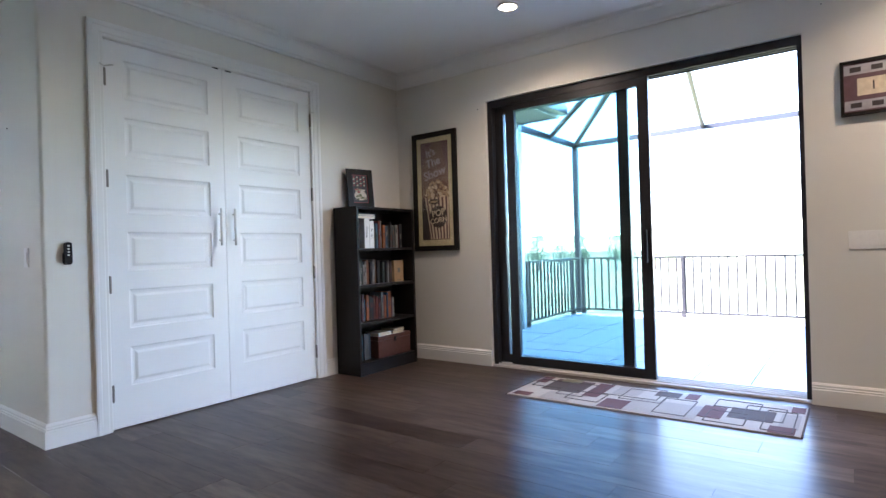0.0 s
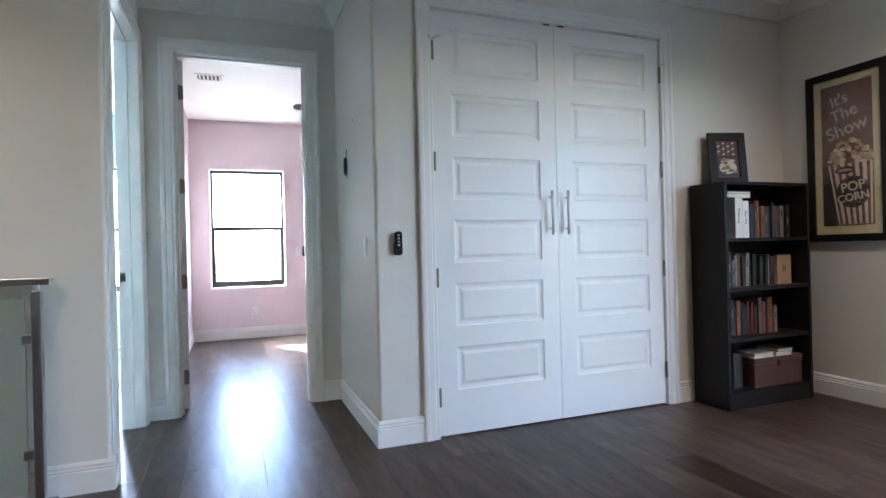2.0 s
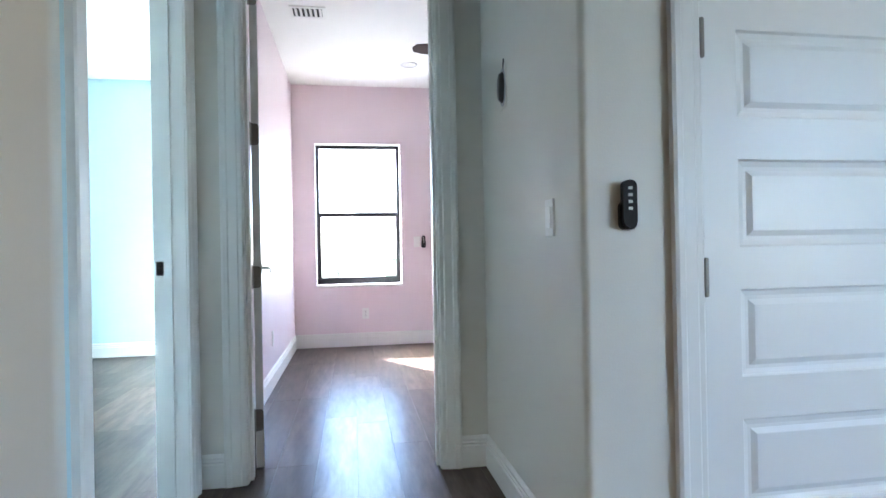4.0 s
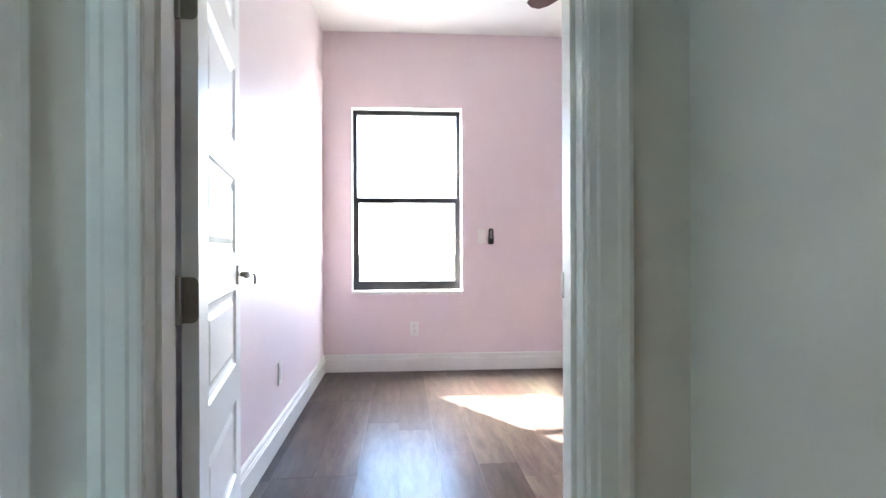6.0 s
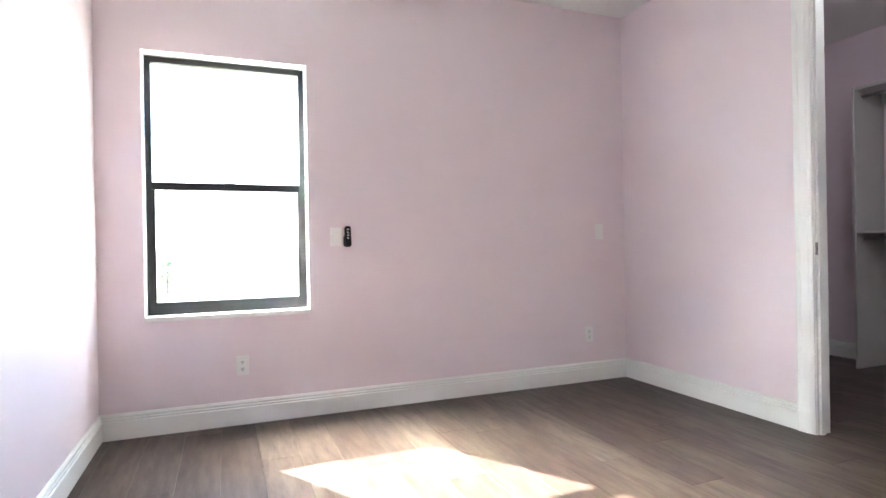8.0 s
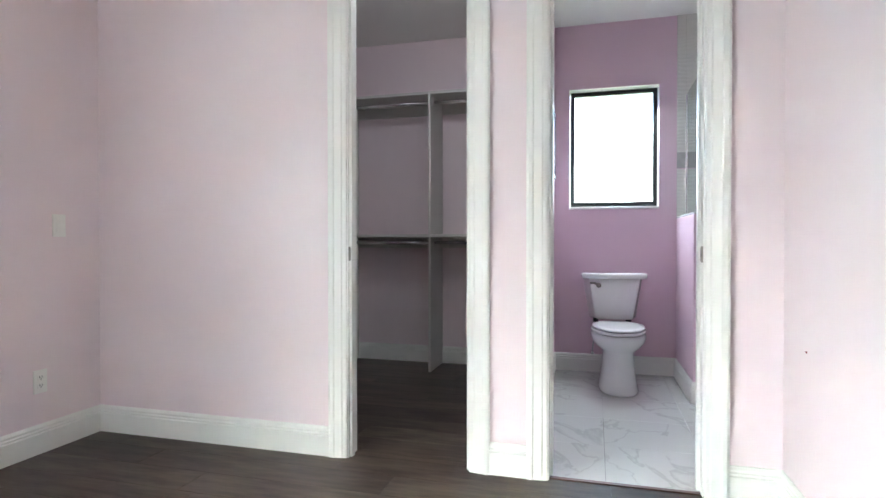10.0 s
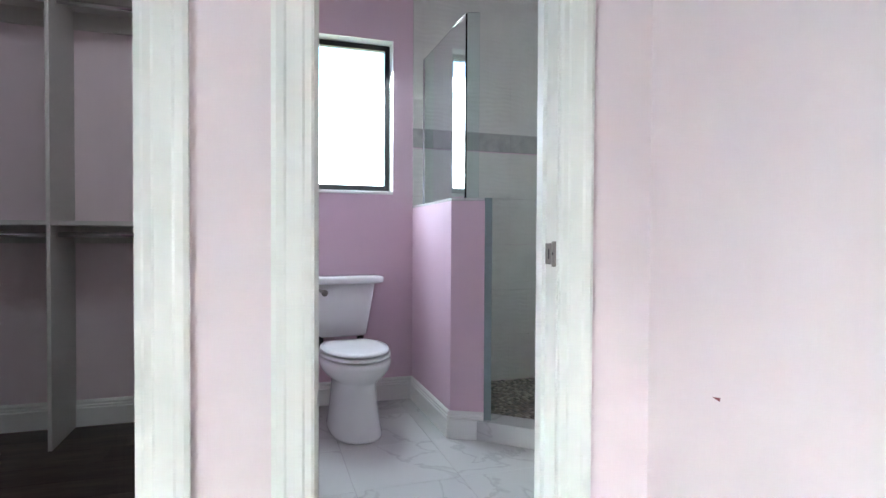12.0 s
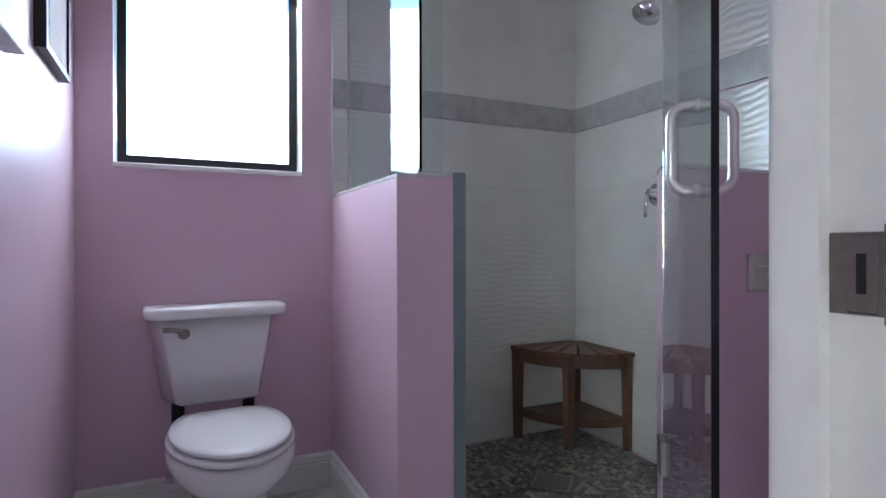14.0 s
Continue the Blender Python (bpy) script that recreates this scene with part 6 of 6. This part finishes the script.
pebble = bmesh.new()
v8 = []
for r, z in ((0.0115, -0.005), (0.0115, -0.001), (0.0085, 0.0015)):
    v8.append([pebble.verts.new((r * math.cos(k * math.pi / 3), r * math.sin(k * math.pi / 3), z)) for k in range(6)])
for a, b in zip(v8, v8[1:]):
    for k in range(6):
        pebble.faces.new((a[k], a[(k + 1) % 6], b[(k + 1) % 6], b[k]))
pebble.faces.new(v8[-1])
pm = bpy.data.meshes.new("pebble")
pebble.to_mesh(pm)
pebble.free()
pm.materials.append(M["mosaic"])
rp_ = random.Random(2)
cnt, verts, faces = 0, [], []
pv = [v.co.copy() for v in pm.vertices]
pf = [tuple(p.vertices) for p in pm.polygons]
for i in range(60):
    for j in range(60):
        x = 3.36 + i * 0.0235
        y = 0.10 + j * 0.0205
        x += 0.01175 if j % 2 else 0
        if not inside_shower(x, y) or (abs(x - 3.93) + abs(y - 0.62) < 0.125):
            continue
        if cnt < 300 and 0.45 < y < 1.0 and x < 4.1:
            o = new("pebble", pm)
            o.parent = sf
            o.location = (x + rp_.uniform(-1, 1) * 0.0006, y + rp_.uniform(-1, 1) * 0.0006, SH_Z)
            o.rotation_euler.z = rp_.uniform(0, 1)
            cnt += 1
        else:
            k0 = len(verts)
            verts += [c + Vector((x, y, SH_Z)) for c in pv]
            faces += [tuple(q + k0 for q in f) for f in pf]
me = bpy.data.meshes.new("pebble_field")
me.from_pydata(verts, [], faces)
mm = M["mosaic"].copy()
nt = mm.node_tree
info = [n for n in nt.nodes if n.bl_idname == "ShaderNodeObjectInfo"][0]
geo = nt.nodes.new("ShaderNodeNewGeometry")
for l in list(nt.links):
    if l.from_node == info:
        s = l.to_socket
        nt.links.remove(l)
        nt.links.new(geo.outputs["Random Per Island"], s)
me.materials.append(mm)
o = new("pebble_field", me)
o.parent = sf
o["kind"] = "stuff"

# ---- deck pavers ----
rp_ = random.Random(6)
y = -7.5
while y < -0.1:
    d = 0.405
    x = 3.32 + rp_.uniform(-0.4, 0)
    while x < 7.68:
        L = rp_.choice((0.405, 0.61, 0.405, 0.81))
        xa, xb, yb = max(x, 3.32), min(x + L, 7.68), min(y + d, -0.02)
        if xb - xa > 0.05:
            part("paver", box(xa + 0.006, xb - 0.006, y + 0.006, yb - 0.006, -0.045, -0.028 + rp_.uniform(-0.0015, 0.0015)), M["paver"], deck)
        x += L
    y += d
